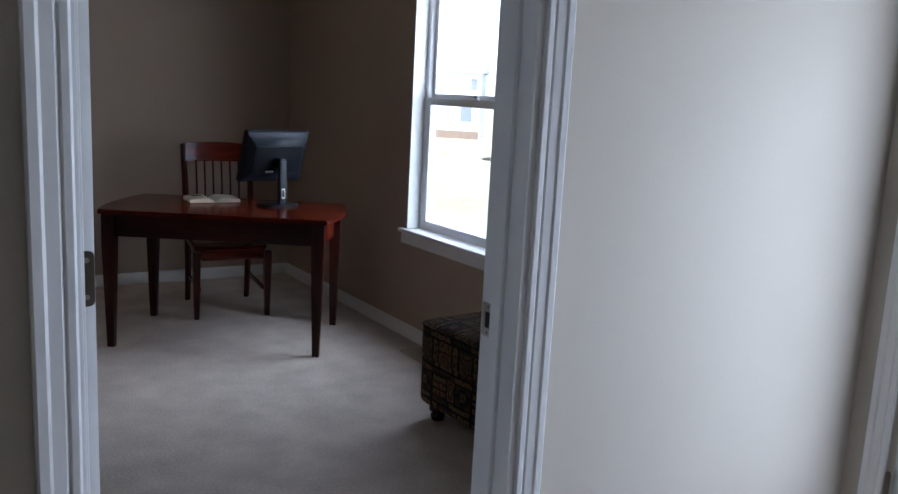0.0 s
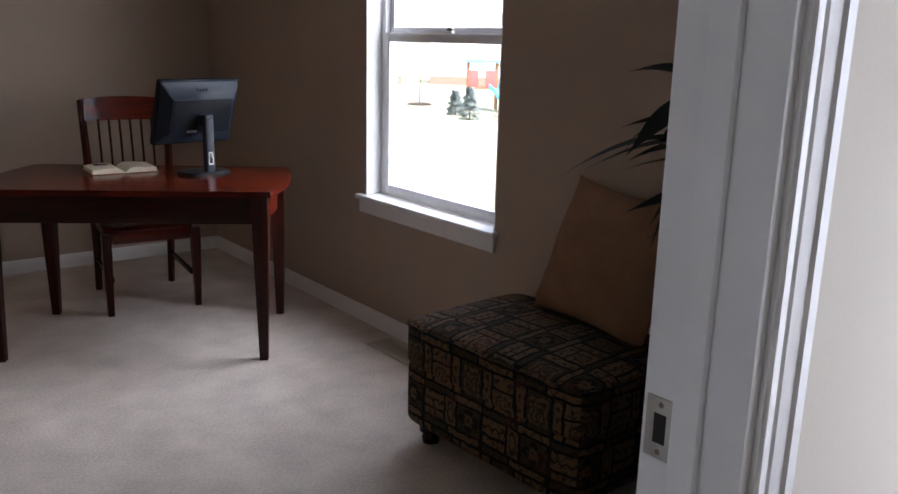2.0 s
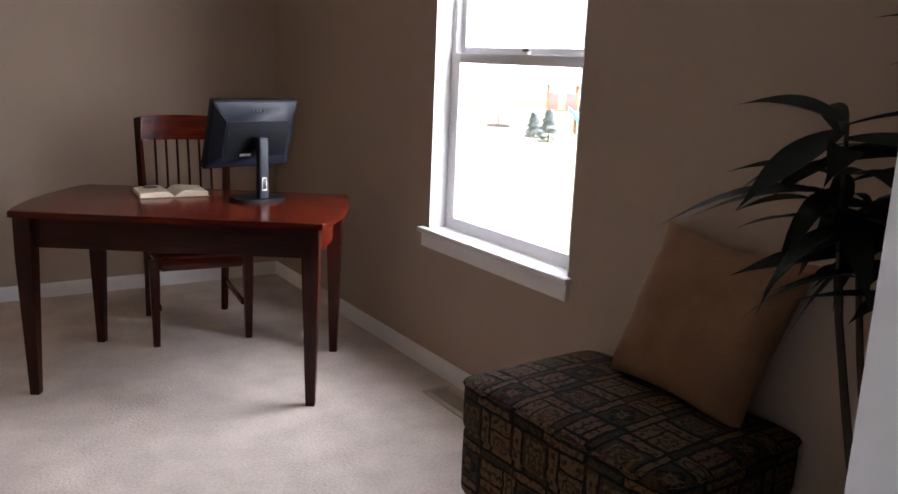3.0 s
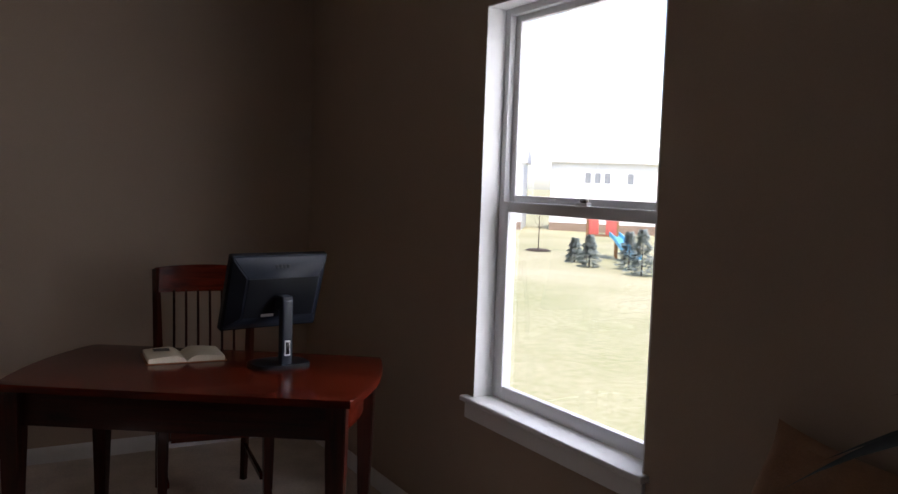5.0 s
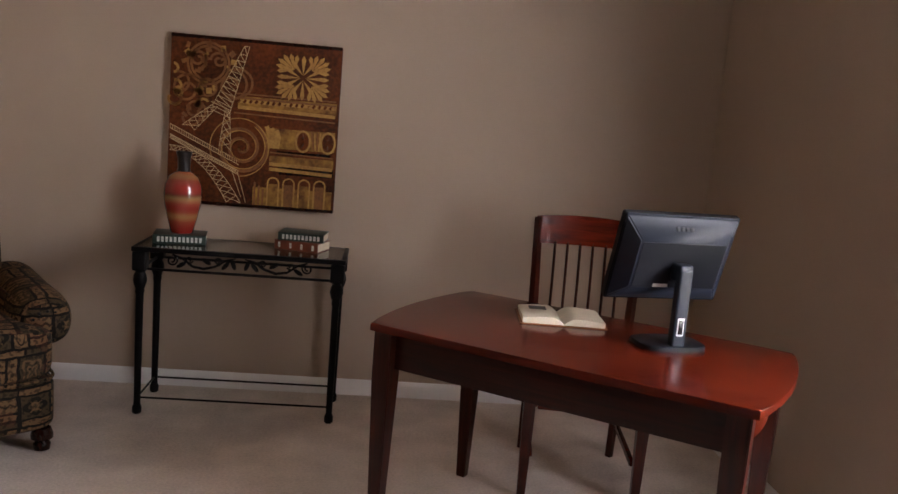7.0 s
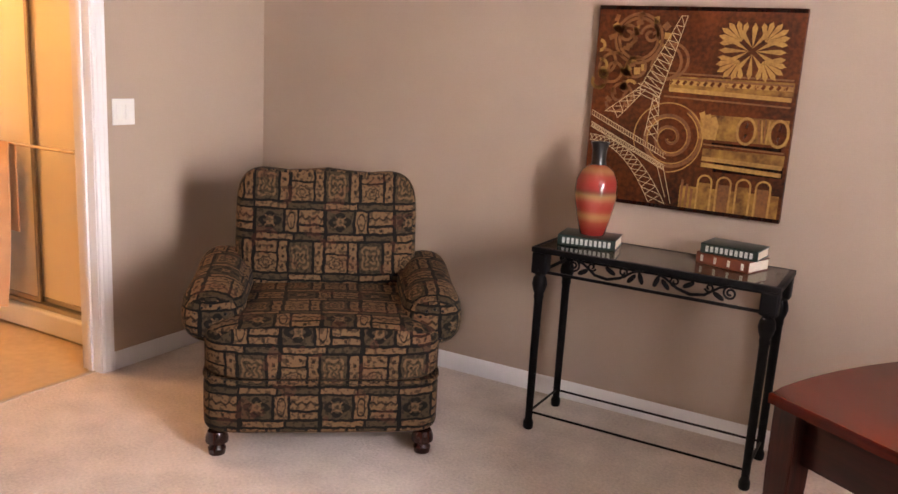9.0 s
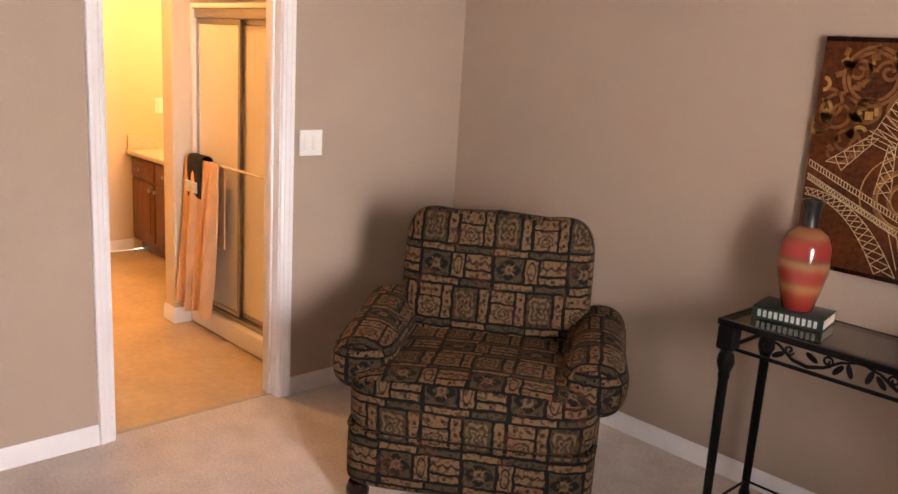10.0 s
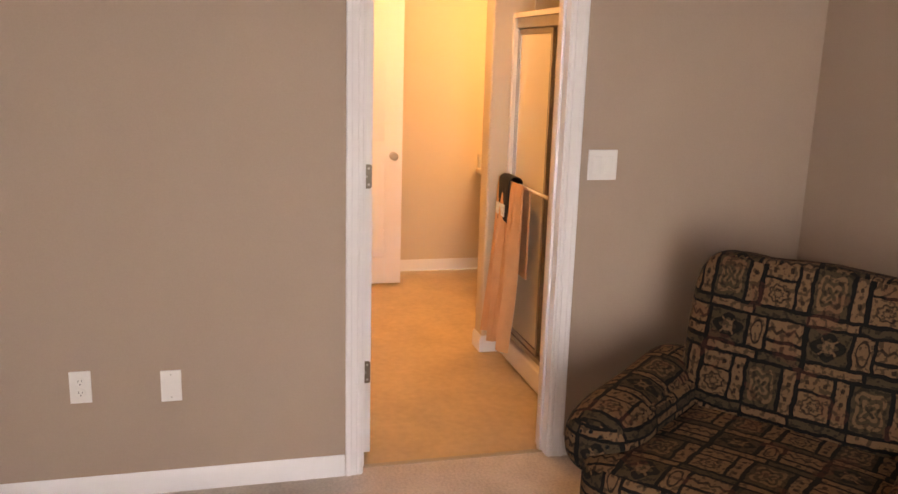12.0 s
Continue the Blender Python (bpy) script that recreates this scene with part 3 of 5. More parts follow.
part("head_jamb", boxed((ENTRY_X0 - 0.016, Y0 - 0.002, DOOR_H), (ENTRY_X1 + 0.016, Y1 + 0.002, DOOR_H + 0.014), 0.002), TRIM, door)
for x0, x1 in ((ENTRY_X0, ENTRY_X0 + 0.011), (ENTRY_X1 - 0.011, ENTRY_X1)):
    part("door_stop", boxed((x0, Y0 + 0.045, 0), (x1, Y0 + 0.078, DOOR_H), 0.003), TRIM, door)
for x, sgn in ((ENTRY_X0 - 0.007, -1), (ENTRY_X1 + 0.016, 1)):
    for y, o in ((Y0, -1), (Y1, 1)):
        part("casing", upright((x, y), (sgn, 0), (0, o), DOOR_H + 0.005), TRIM, door)
for y, o in ((Y0, -1), (Y1, 1)):
    part("head_casing", head((ENTRY_X0 - 0.005, y), (1, 0), (0, o), ENTRY_X1 - ENTRY_X0 + 0.01, DOOR_H + 0.005), TRIM, door)
leaf_ = part("door_leaf", boxed((ENTRY_X0 + 0.005, Y1 + 0.024, 0.012), (ENTRY_X0 + 0.042, Y1 + 0.765, 2.03), 0.002), TRIM, door, "white door leaf standing open into the room")
for z in (0.28, 1.15, 1.82):
    hinge_leaf(leaf_, (ENTRY_X0 + 0.026, Y1 + 0.0245, z), (0, -1, 0), 0.09, 0.03)
sp = part("strike_plate", boxed((ENTRY_X1 - 0.002, Y1 - 0.044, 0.982), (ENTRY_X1 + 0.001, Y1 - 0.004, 1.052), 0.001), NICKEL, door, "satin nickel strike plate")
part("latch_hole", boxed((ENTRY_X1 - 0.0026, Y1 - 0.031, 1.0), (ENTRY_X1, Y1 - 0.015, 1.034), 0.001), VENT_DARK, sp)
for z in (0.990, 1.044):
    part("screw", shifted(lathe([(0.0035, 0), (0.0, 0.0012)], 8), pose(ENTRY_X1 - 0.002, Y1 - 0.023, z, 0, -90, 0)), BRASS, sp)

# bathroom doorway
door = thing("door_2", pose(0, 0, 0), "white painted bathroom door and frame, door standing open", "door", kind="structure")
X0, X1 = WEST - 0.12, WEST
part("jamb", boxed((X0 - 0.002, BATH_Y0 - 0.016, 0), (X1 + 0.002, BATH_Y0, DOOR_H), 0.002), TRIM, door)
part("jamb", boxed((X0 - 0.002, BATH_Y1, 0), (X1 + 0.002, BATH_Y1 + 0.016, DOOR_H), 0.002), TRIM, door)
part("head_jamb", boxed((X0 - 0.002, BATH_Y0 - 0.016, DOOR_H), (X1 + 0.002, BATH_Y1 + 0.016, DOOR_H + 0.014), 0.002), TRIM, door)
for y0, y1 in ((BATH_Y0, BATH_Y0 + 0.011), (BATH_Y1 - 0.011, BATH_Y1)):
    part("door_stop", boxed((X1 - 0.078, y0, 0), (X1 - 0.045, y1, DOOR_H), 0.003), TRIM, door)
for y, sgn in ((BATH_Y0 - 0.005, -1), (BATH_Y1 + 0.005, 1)):
    for x, o in ((X0, -1), (X1, 1)):
        part("casing", upright((x, y), (0, sgn), (o, 0), DOOR_H + 0.005), TRIM, door)
part("head_casing", head((X1, BATH_Y0 - 0.005), (0, 1), (1, 0), BATH_Y1 - BATH_Y0 + 0.01, DOOR_H + 0.005), TRIM, door)
leaf_ = part("door_leaf", boxed((X0 - 0.74, BATH_Y0 + 0.012, 0.012), (X0 - 0.024, BATH_Y0 + 0.05, 2.03), 0.002), TRIM, door, "white door leaf standing open into the bathroom")
for z in (0.352, 1.122, 1.85):
    hinge_leaf(leaf_, (X0 - 0.0245, BATH_Y0 + 0.033, z), (1, 0, 0), 0.09, 0.03)
part("threshold", boxed((X1 - 0.06, BATH_Y0, -0.01), (X1 - 0.035, BATH_Y1, 0.004), 0.002), VENT, door, "tan carpet edge strip")

# hall door: casing and hinges, with unseen glazing added to let daylight in
door = thing("door_3", pose(0, 0, 0), "white door in a moulded casing, unseen glazing added for daylight", "door", kind="structure")
for y0, y1, z0, z1 in ((-0.385, -0.25, 0.01, 2.04), (0.35, 0.505, 0.01, 2.04), (-0.25, 0.35, 0.01, 0.3), (-0.25, 0.35, 1.9, 2.04)):
    part("door_rail", boxed((HALL_E + 0.02, y0, z0), (HALL_E + 0.064, y1, z1), 0.003), TRIM, door)
part("casing", upright((HALL_E, 0.515), (0, 1), (-1, 0), 2.06), TRIM, door)
part("casing", upright((HALL_E, -0.395), (0, -1), (-1, 0), 2.06), TRIM, door)
part("hinge", lathe([(0.007, 0), (0.007, 0.1), (0.004, 0.104)], 10, (HALL_E - 0.004, 0.505, 0.42)), BRASS, door, "brass hinge knuckle")
part("hinge", lathe([(0.007, 0), (0.007, 0.1), (0.004, 0.104)], 10, (HALL_E - 0.004, 0.505, 1.6)), BRASS, door, "brass hinge knuckle")
pane = part("pane", boxed((HALL_E + 0.038, -0.25, 0.3), (HALL_E + 0.044, 0.35, 1.9)), GLASS, door)
pane.visible_shadow = False

# window
win = thing("window_1", pose(0, 0, 0), "white single-hung vinyl window with drywall returns and wooden sill", "window", kind="structure")
A, C = WIN_Y0, WIN_Y1
for a, c in (((EAST - 0.001, A - 0.002, WIN_Z0), (EAST + 0.09, A + 0.004, WIN_Z1)), ((EAST - 0.001, C - 0.004, WIN_Z0), (EAST + 0.09, C + 0.002, WIN_Z1)), ((EAST - 0.001, A, WIN_Z1 - 0.004), (EAST + 0.09, C, WIN_Z1 + 0.002))):
    part("return", boxed(a, c), TRIM, win)
fx0, fx1 = EAST + 0.085, EAST + 0.15
part("window_frame", boxed((fx0, A, WIN_Z0), (fx1, A + 0.035, WIN_Z1), 0.003), VINYL, win)
part("window_frame", boxed((fx0, C - 0.035, WIN_Z0), (fx1, C, WIN_Z1), 0.003), VINYL, win)
part("window_frame", boxed((fx0, A + 0.035, WIN_Z1 - 0.03), (fx1, C - 0.035, WIN_Z1), 0.003), VINYL, win)
part("window_frame", boxed((fx0, A + 0.035, WIN_Z0), (fx1, C - 0.035, WIN_Z0 + 0.03), 0.003), VINYL, win)


def sash(x0, x1, z0, z1, stile, low, high):
    s = part("sash", boxed((x0, A + 0.03, z0), (x1, A + 0.03 + stile, z1), 0.004), VINYL, win)
    part("stile", boxed((x0, C - 0.03 - stile, z0), (x1, C - 0.03, z1), 0.004), VINYL, s)
    part("rail", boxed((x0, A + 0.03 + stile, z0), (x1, C - 0.03 - stile, z0 + low), 0.004), VINYL, s)
    part("rail", boxed((x0, A + 0.03 + stile, z1 - high), (x1, C - 0.03 - stile, z1), 0.004), VINYL, s)
    g = part("pane", boxed(((x0 + x1) / 2 - 0.002, A + 0.03 + stile, z0 + low), ((x0 + x1) / 2 + 0.002, C - 0.03 - stile, z1 - high)), GLASS, s)
    g.visible_shadow = False
    return s


sash(EAST + 0.08, EAST + 0.108, WIN_Z0 + 0.012, 1.45, 0.045, 0.042, 0.042)
sash(EAST + 0.112, EAST + 0.14, 1.425, WIN_Z1 - 0.02, 0.038, 0.05, 0.035)
latch = part("sash_lock", boxed((EAST + 0.085, 3.17, 1.45), (EAST + 0.108, 3.24, 1.462), 0.004), VINYL, win, "white cam sash lock")
part("lever", shifted(blob((0.03, 0.01, 0.008), 3, 16, 8), pose(EAST + 0.09, 3.19, 1.468, 0, 0, 70)), BRASS, latch)
part("window_sill", boxed((EAST - 0.035, A - 0.025, WIN_Z0 - 0.022), (EAST + 0.09, C + 0.055, WIN_Z0), 0.007, 3), TRIM, win, "glossy white wooden window sill")
part("apron", boxed((EAST - 0.016, A - 0.012, WIN_Z0 - 0.09), (EAST, C + 0.042, WIN_Z0 - 0.022), 0.004), TRIM, win)


# ---- small wall fixtures ----
def plate(name, y, z, wide, tall, label, category):
    t = thing(name, pose(WEST, y, z), label, category)
    part("cover_plate", shifted(boxed((0, -wide / 2, -tall / 2), (0.006, wide / 2, tall / 2), 0.003, 3), pose(0, 0, 0)), PLATE, t)
    return t


t = plate("light_switch", 4.706, 1.182, 0.118, 0.115, "white double rocker light switch plate on the wall", "light switch")
for dy in (-0.023, 0.023):
    part("rocker", boxed((0.005, dy - 0.0165, -0.033), (0.0095, dy + 0.0165, 0.033), 0.002), PLATE, t)
t = plate("wall_outlet", 2.824, 0.42, 0.07, 0.115, "white duplex electrical outlet on the wall", "outlet")
for dz in (-0.02, 0.02):
    s = part("socket", shifted(lathe([(0.017, 0), (0.017, 0.0015), (0.015, 0.0025)], 18), pose(0.005, 0, dz, 0, 90, 0)), PLATE, t)
    for dy, h in ((-0.006, 0.008), (0.006, 0.0065)):
        part("slot", boxed((0.007, dy - 0.001, dz - h / 2 + 0.003), (0.0079, dy + 0.001, dz + h / 2 + 0.003)), VENT_DARK, s)
    part("ground_hole", boxed((0.007, -0.002, dz - 0.010), (0.0079, 0.002, dz - 0.006)), VENT_DARK, s)
t = plate("blank_wall_plate", 3.12, 0.405, 0.07, 0.115, "white blank cover plate on the wall", "wall plate")
for dz in (-0.042, 0.042):
    part("screw", shifted(lathe([(0.003, 0), (0.0, 0.001)], 8), pose(0.006, 0, dz, 0, 90, 0)), NICKEL, t)

# floor register under the window
t = thing("floor_vent", pose(3.165, 3.26, 0), "tan metal floor register in the carpet under the window", "floor vent")
part("duct", boxed((-0.045, -0.145, 0.0005), (0.045, 0.145, 0.002)), VENT_DARK, t)
for a, c in (((-0.068, -0.168, 0), (0.068, -0.14, 0.007)), ((-0.068, 0.14, 0), (0.068, 0.168, 0.007)), ((-0.068, -0.14, 0), (-0.042, 0.14, 0.007)), ((0.042, -0.14, 0), (0.068, 0.14, 0.007))):
    part("frame", boxed(a, c, 0.002), VENT, t)
for k in range(17):
    part("slat", shifted(boxed((-0.042, -0.004, -0.001), (0.042, 0.004, 0.001)), pose(0, -0.128 + k * 0.016, 0.004, 40, 0, 0)), VENT, t)


# ---- desk and what is on it ----
DESK_TOP = 0.772
desk = thing("writing_desk", pose(2.32, 4.11, 0, 0, 0, -33.0), "glossy cherry-stained writing desk with bowed ends and tapered legs", "desk")
W2, D2 = 0.618, 0.367


def bowed(w, d, bow, side):
    pts = []
    for k in range(13):
        u = -1 + 2 * k / 12
        pts.append((w * u, -d - bow * (1 - u * u)))
    for k in range(1, 12):
        u = -1 + 2 * k / 12
        pts.append((w + side * (1 - u * u), d * u))
    for k in range(13):
        u = 1 - 2 * k / 12
        pts.append((w * u, d + bow * (1 - u * u)))
    for k in range(1, 12):
        u = 1 - 2 * k / 12
        pts.append((-w - side * (1 - u * u), d * u))
    return pts


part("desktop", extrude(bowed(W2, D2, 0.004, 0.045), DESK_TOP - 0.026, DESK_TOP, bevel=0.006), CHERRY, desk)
# long aprons in the cherry darkened for shade; side aprons keep the lit tone
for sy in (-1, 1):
    part("apron", boxed((-W2 + 0.08, sy * (D2 - 0.045) - 0.011, DESK_TOP - 0.15), (W2 - 0.08, sy * (D2 - 0.045) + 0.011, DESK_TOP - 0.026), 0.002), CHERRY_APRON_SHADED, desk)
for sx in (-1, 1):
    pts = [(sx * (W2 - 0.06 + 0.04 * (1 - (-1 + k / 6) ** 2)), (D2 - 0.09) * (-1 + k / 6)) for k in range(13)]
    part("side_apron", extrude(pts + [(x - sx * 0.022, y) for x, y in pts[::-1]], DESK_TOP - 0.15, DESK_TOP - 0.026), CHERRY, desk)


def tapered_leg(x, y, top, w0, w1, z0=0.0, straight=0.16):
    bm = bmesh.new()
    rings = []
    for z, w in ((z0, w1), (z0 + 0.004, w1 + 0.002), (top - straight, w0), (top, w0)):
        rings.append([bm.verts.new((x + sx * w / 2, y + sy * w / 2, z)) for sx, sy in ((-1, -1), (1, -1), (1, 1), (-1, 1))])
    for lo, hi in zip(rings, rings[1:]):
        for k in range(4):
            bm.faces.new((lo[k], lo[(k + 1) % 4], hi[(k + 1) % 4], hi[k]))
    bm.faces.new(rings[0][::-1])
    bm.faces.new(rings[-1])
    bmesh.ops.bevel(bm, geom=[e for e in bm.edges if abs(e.verts[0].co.z - e.verts[1].co.z) > 0.01], offset=0.003, segments=2, affect="EDGES")
    return bm


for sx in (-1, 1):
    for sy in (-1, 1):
        part("leg", tapered_leg(sx * (W2 - 0.05), sy * (D2 - 0.036), DESK_TOP - 0.026, 0.068, 0.036), CHERRY_V_SHADED, desk)

# open book
book = thing("open_book", pose(2.285, 4.35, DESK_TOP, 0, 0, -4) @ Matrix.Scale(0.9, 4), "open hardback book with cream pages and tan cover", "book")
part("cover", boxed((-0.172, -0.12, 0), (0.172, 0.12, 0.004), 0.0015), BOOK_TAN, book)
for sgn in (-1, 1):
    top = []
    for k in range(13):
        u = k / 12
        top.append((sgn * 0.162 * u, 0.006 + 0.026 * math.sin(min(1, u * 3.2) * math.pi / 2) * (1 - 0.35 * u * u)))
    bm = bmesh.new()
    rows = [[bm.verts.new((x, y, z)) for x, z in top] for y in (-0.112, 0.112)]
    low = [[bm.verts.new((x, y, 0.004)) for x, z in top] for y in (-0.112, 0.112)]
    for k in range(12):
        bm.faces.new((rows[0][k], rows[0][k + 1], rows[1][k + 1], rows[1][k]))
        for r in (0, 1):
            bm.faces.new((rows[r][k], rows[r][k + 1], low[r][k + 1], low[r][k]))
    bm.faces.new((rows[0][12], rows[1][12], low[1][12], low[0][12]))
    pg = part("page_block", bm, PAPER, book)
    zz = 0.0335 if sgn < 0 else 0.033
    if sgn < 0:
        part("picture", boxed((-0.125, 0.02, zz - 0.003), (-0.055, 0.075, zz - 0.0015)), INK, pg, "small grey printed picture")

# monitor, its back to the room
mon = thing("computer_monitor", pose(2.585, 4.13, DESK_TOP, 0, 0, 10), "black flat computer monitor on slate stand, back turned to the room", "monitor")
MW, MH, MZ = 0.209, 0.158, 0.292


def frustum(w0, h0, y0, w1, h1, y1, up=0.0):
    bm = bmesh.new()
    a = [bm.verts.new((sx * w0, y0, sz * h0)) for sx, sz in ((-1, -1), (1, -1), (1, 1), (-1, 1))]
    c = [bm.verts.new((sx * w1, y1, sz * h1 + up)) for sx, sz in ((-1, -1), (1, -1), (1, 1), (-1, 1))]
    for k in range(4):
        bm.faces.new((a[k], a[(k + 1) % 4], c[(k + 1) % 4], c[k]))
    bm.faces.new(a[::-1])
    bm.faces.new(c)
    bmesh.ops.bevel(bm, geom=bm.edges[:], offset=0.004, segments=2, affect="EDGES")
    return bm


tilt = pose(0, 0, MZ, 18, 0, 0)
body = part("housing", shifted(frustum(MW, MH, 0.02, MW, MH, -0.012), tilt), BLACK_PLASTIC, mon)
# Slate on the slopes and top edge colours in their highlight beside the black.
part("back_cover", shifted(frustum(MW - 0.004, MH - 0.004, -0.012, MW * 0.74, MH * 0.54, -0.062, 0.0), tilt), GREY_PLASTIC, body, "sloping back cover, slate tone for the light on its slopes")
part("back_panel", shifted(boxed((-MW * 0.72, -0.0645, -MH * 0.52), (MW * 0.72, -0.061, MH * 0.52), 0.002), tilt), BLACK_PLASTIC, body)
part("screen", shifted(boxed((-MW + 0.016, 0.0195, -MH + 0.016), (MW - 0.016, 0.0215, MH - 0.02)), tilt), SCREEN, body)
part("top_bevel", shifted(boxed((-MW * 0.98, -0.014, MH - 0.012), (MW * 0.98, -0.008, MH + 0.002), 0.002), tilt), GREY_PLASTIC, body, "top edge with its highlight coloured in slate")
for k in range(26):
    u = -1 + 2 * k / 25
    part("vent_slot", shifted(boxed((-0.020, -0.0012, -0.0013), (0.020, 0.0012, 0.0013)), tilt @ pose(MW * 0.862, -0.0385, u * 0.10, 0, 0, 43.0)), GREY_PLASTIC, body)
for k in range(4):
    part("logo_bar", shifted(boxed((-0.032 + k * 0.017, -0.0015, -0.007), (-0.020 + k * 0.017, 0.001, 0.007), 0.001), tilt @ pose(0, -0.0385, MH * 0.77, -34.5, 0, 0)), BLACK_PLASTIC, body)
part("label", shifted(boxed((-0.075, -0.0656, -0.08), (-0.022, -0.0642, -0.068)), tilt), SILVER, body, "pale barcode sticker")
part("stand_neck", boxed((-0.024, -0.118, 0.012), (0.024, -0.085, 0.27), 0.009, 3), GREY_PLASTIC, mon)
part("neck_bracket", boxed((-0.024, -0.115, 0.225), (0.024, -0.05, 0.283), 0.008, 3), GREY_PLASTIC, mon)
slot = part("cable_slot", boxed((-0.012, -0.1195, 0.05), (0.012, -0.117, 0.11), 0.002), SILVER, mon, "pale rim of the cable slot")
part("slot_hole", boxed((-0.0085, -0.121, 0.056), (0.0085, -0.119, 0.104), 0.001), SCREEN, slot)
part("stand_base", extrude([(0.115 * math.copysign(abs(math.cos(a)) ** 0.5, math.cos(a)), -0.05 + 0.085 * math.copysign(abs(math.sin(a)) ** 0.5, math.sin(a))) for a in [2 * math.pi * k / 36 for k in range(36)]], 0, 0.016, bevel=0.006), BLACK_PLASTIC, mon)

# desk chair with slatted back
chair = thing("slat_back_chair", pose(2.488, 4.713, 0, 0, 0, -7.2), "cherry-stained wooden chair with slatted back behind the desk", "chair")
part("seat", shifted(blob((0.235, 0.24, 0.022), 6, 32, 8), pose(0, -0.01, 0.445)), CHERRY, chair)
for sx in (-1, 1):
    part("front_leg", tapered_leg(sx * 0.222, -0.235, 0.43, 0.045, 0.03, straight=0.1), CHERRY_V_SHADED, chair)
    part("back_post", tube([(sx * 0.2, 0.285, 0.0), (sx * 0.2, 0.25, 0.25), (sx * 0.205, 0.23, 0.45), (sx * 0.215, 0.255, 0.75), (sx * 0.222, 0.31, 1.06)], [0.018, 0.021, 0.023, 0.021, 0.018], 4), CHERRY_V_SHADED, chair)
    part("side_rail", boxed((sx * 0.2 - 0.011, -0.22, 0.375), (sx * 0.2 + 0.011, 0.23, 0.43), 0.003), CHERRY, chair)
    part("stretcher", boxed((sx * 0.2 - 0.009, -0.22, 0.17), (sx * 0.2 + 0.009, 0.25, 0.195), 0.003), CHERRY, chair)
part("front_rail", boxed((-0.19, -0.246, 0.375), (0.19, -0.224, 0.43), 0.003), CHERRY, chair)
part("back_rail", boxed((-0.19, 0.215, 0.375), (0.19, 0.237, 0.43), 0.003), CHERRY, chair)


def bent_board(half, y0, z0, z1, depth, lean, thick=0.018):
    bm = bmesh.new()
    grid = []
    for side in (0, thick):
        rows = []
        for z, y in ((z0, y0), (z1, y0 + lean)):
            rows.append([bm.verts.new((half * (-1 + k / 5), y + depth * (1 - (-1 + k / 5) ** 2) + side, z + (0.012 * (1 - (-1 + k / 5) ** 2) if z == z1 else 0))) for k in range(11)])
        grid.append(rows)
    for k in range(10):
        bm.faces.new((grid[0][0][k], grid[0][0][k + 1], grid[0][1][k + 1], grid[0][1][k]))
        bm.faces.new((grid[1][0][k], grid[1][1][k], grid[1][1][k + 1], grid[1][0][k + 1]))
        for r in (0, 1):
            bm.faces.new((grid[0][r][k], grid[1][r][k], grid[1][r][k + 1], grid[0][r][k + 1]))
    for k in (0, 10):
        bm.faces.new((grid[0][0][k], grid[0][1][k], grid[1][1][k], grid[1][0][k]))
    return bm


part("top_rail", bent_board(0.228, 0.275, 0.95, 1.065, 0.03, 0.03), CHERRY, chair)
part("lower_back_rail", bent_board(0.195, 0.225, 0.55, 0.59, 0.03, 0.004), CHERRY, chair)
for k in range(6):
    u = -0.14 + k * 0.056
    sag = 0.03 * (1 - (u / 0.2) ** 2)
    part("slat", tube([(u, 0.236 + sag, 0.58), (u, 0.255 + sag, 0.78), (u, 0.288 + sag, 0.96)], 0.013, 6, flat=0.5), CHERRY_V_SHADED, chair)


# ---- console table and what is on it ----
TT = 0.78
con = thing("console_table", pose(1.0, 5.352, 0), "black wrought-iron console table with glass top and scrollwork frieze", "console table")
TX, TY = 0.473, 0.178
for a, c in (((-TX, -TY, TT - 0.022), (TX, -TY + 0.022, TT)), ((-TX, TY - 0.022, TT - 0.022), (TX, TY, TT)), ((-TX, -TY + 0.022, TT - 0.022), (-TX + 0.022, TY - 0.022, TT)), ((TX - 0.022, -TY + 0.022, TT - 0.022), (TX, TY - 0.022, TT))):
    part("top_frame", boxed(a, c, 0.004), IRON, con)
part("glass_top", boxed((-TX + 0.018, -TY + 0.018, TT - 0.008), (TX - 0.018, TY - 0.018, TT - 0.0005)), TABLE_GLASS, con, "smoked glass table top")
for y in (-TY + 0.03, TY - 0.03):
    part("lower_rail", boxed((-TX + 0.03, y - 0.005, TT - 0.108), (TX - 0.03, y + 0.005, TT - 0.096), 0.002), IRON, con)
    part("stretcher", tube([(-TX + 0.04, y, 0.075), (TX - 0.04, y, 0.075)], 0.005), IRON, con)
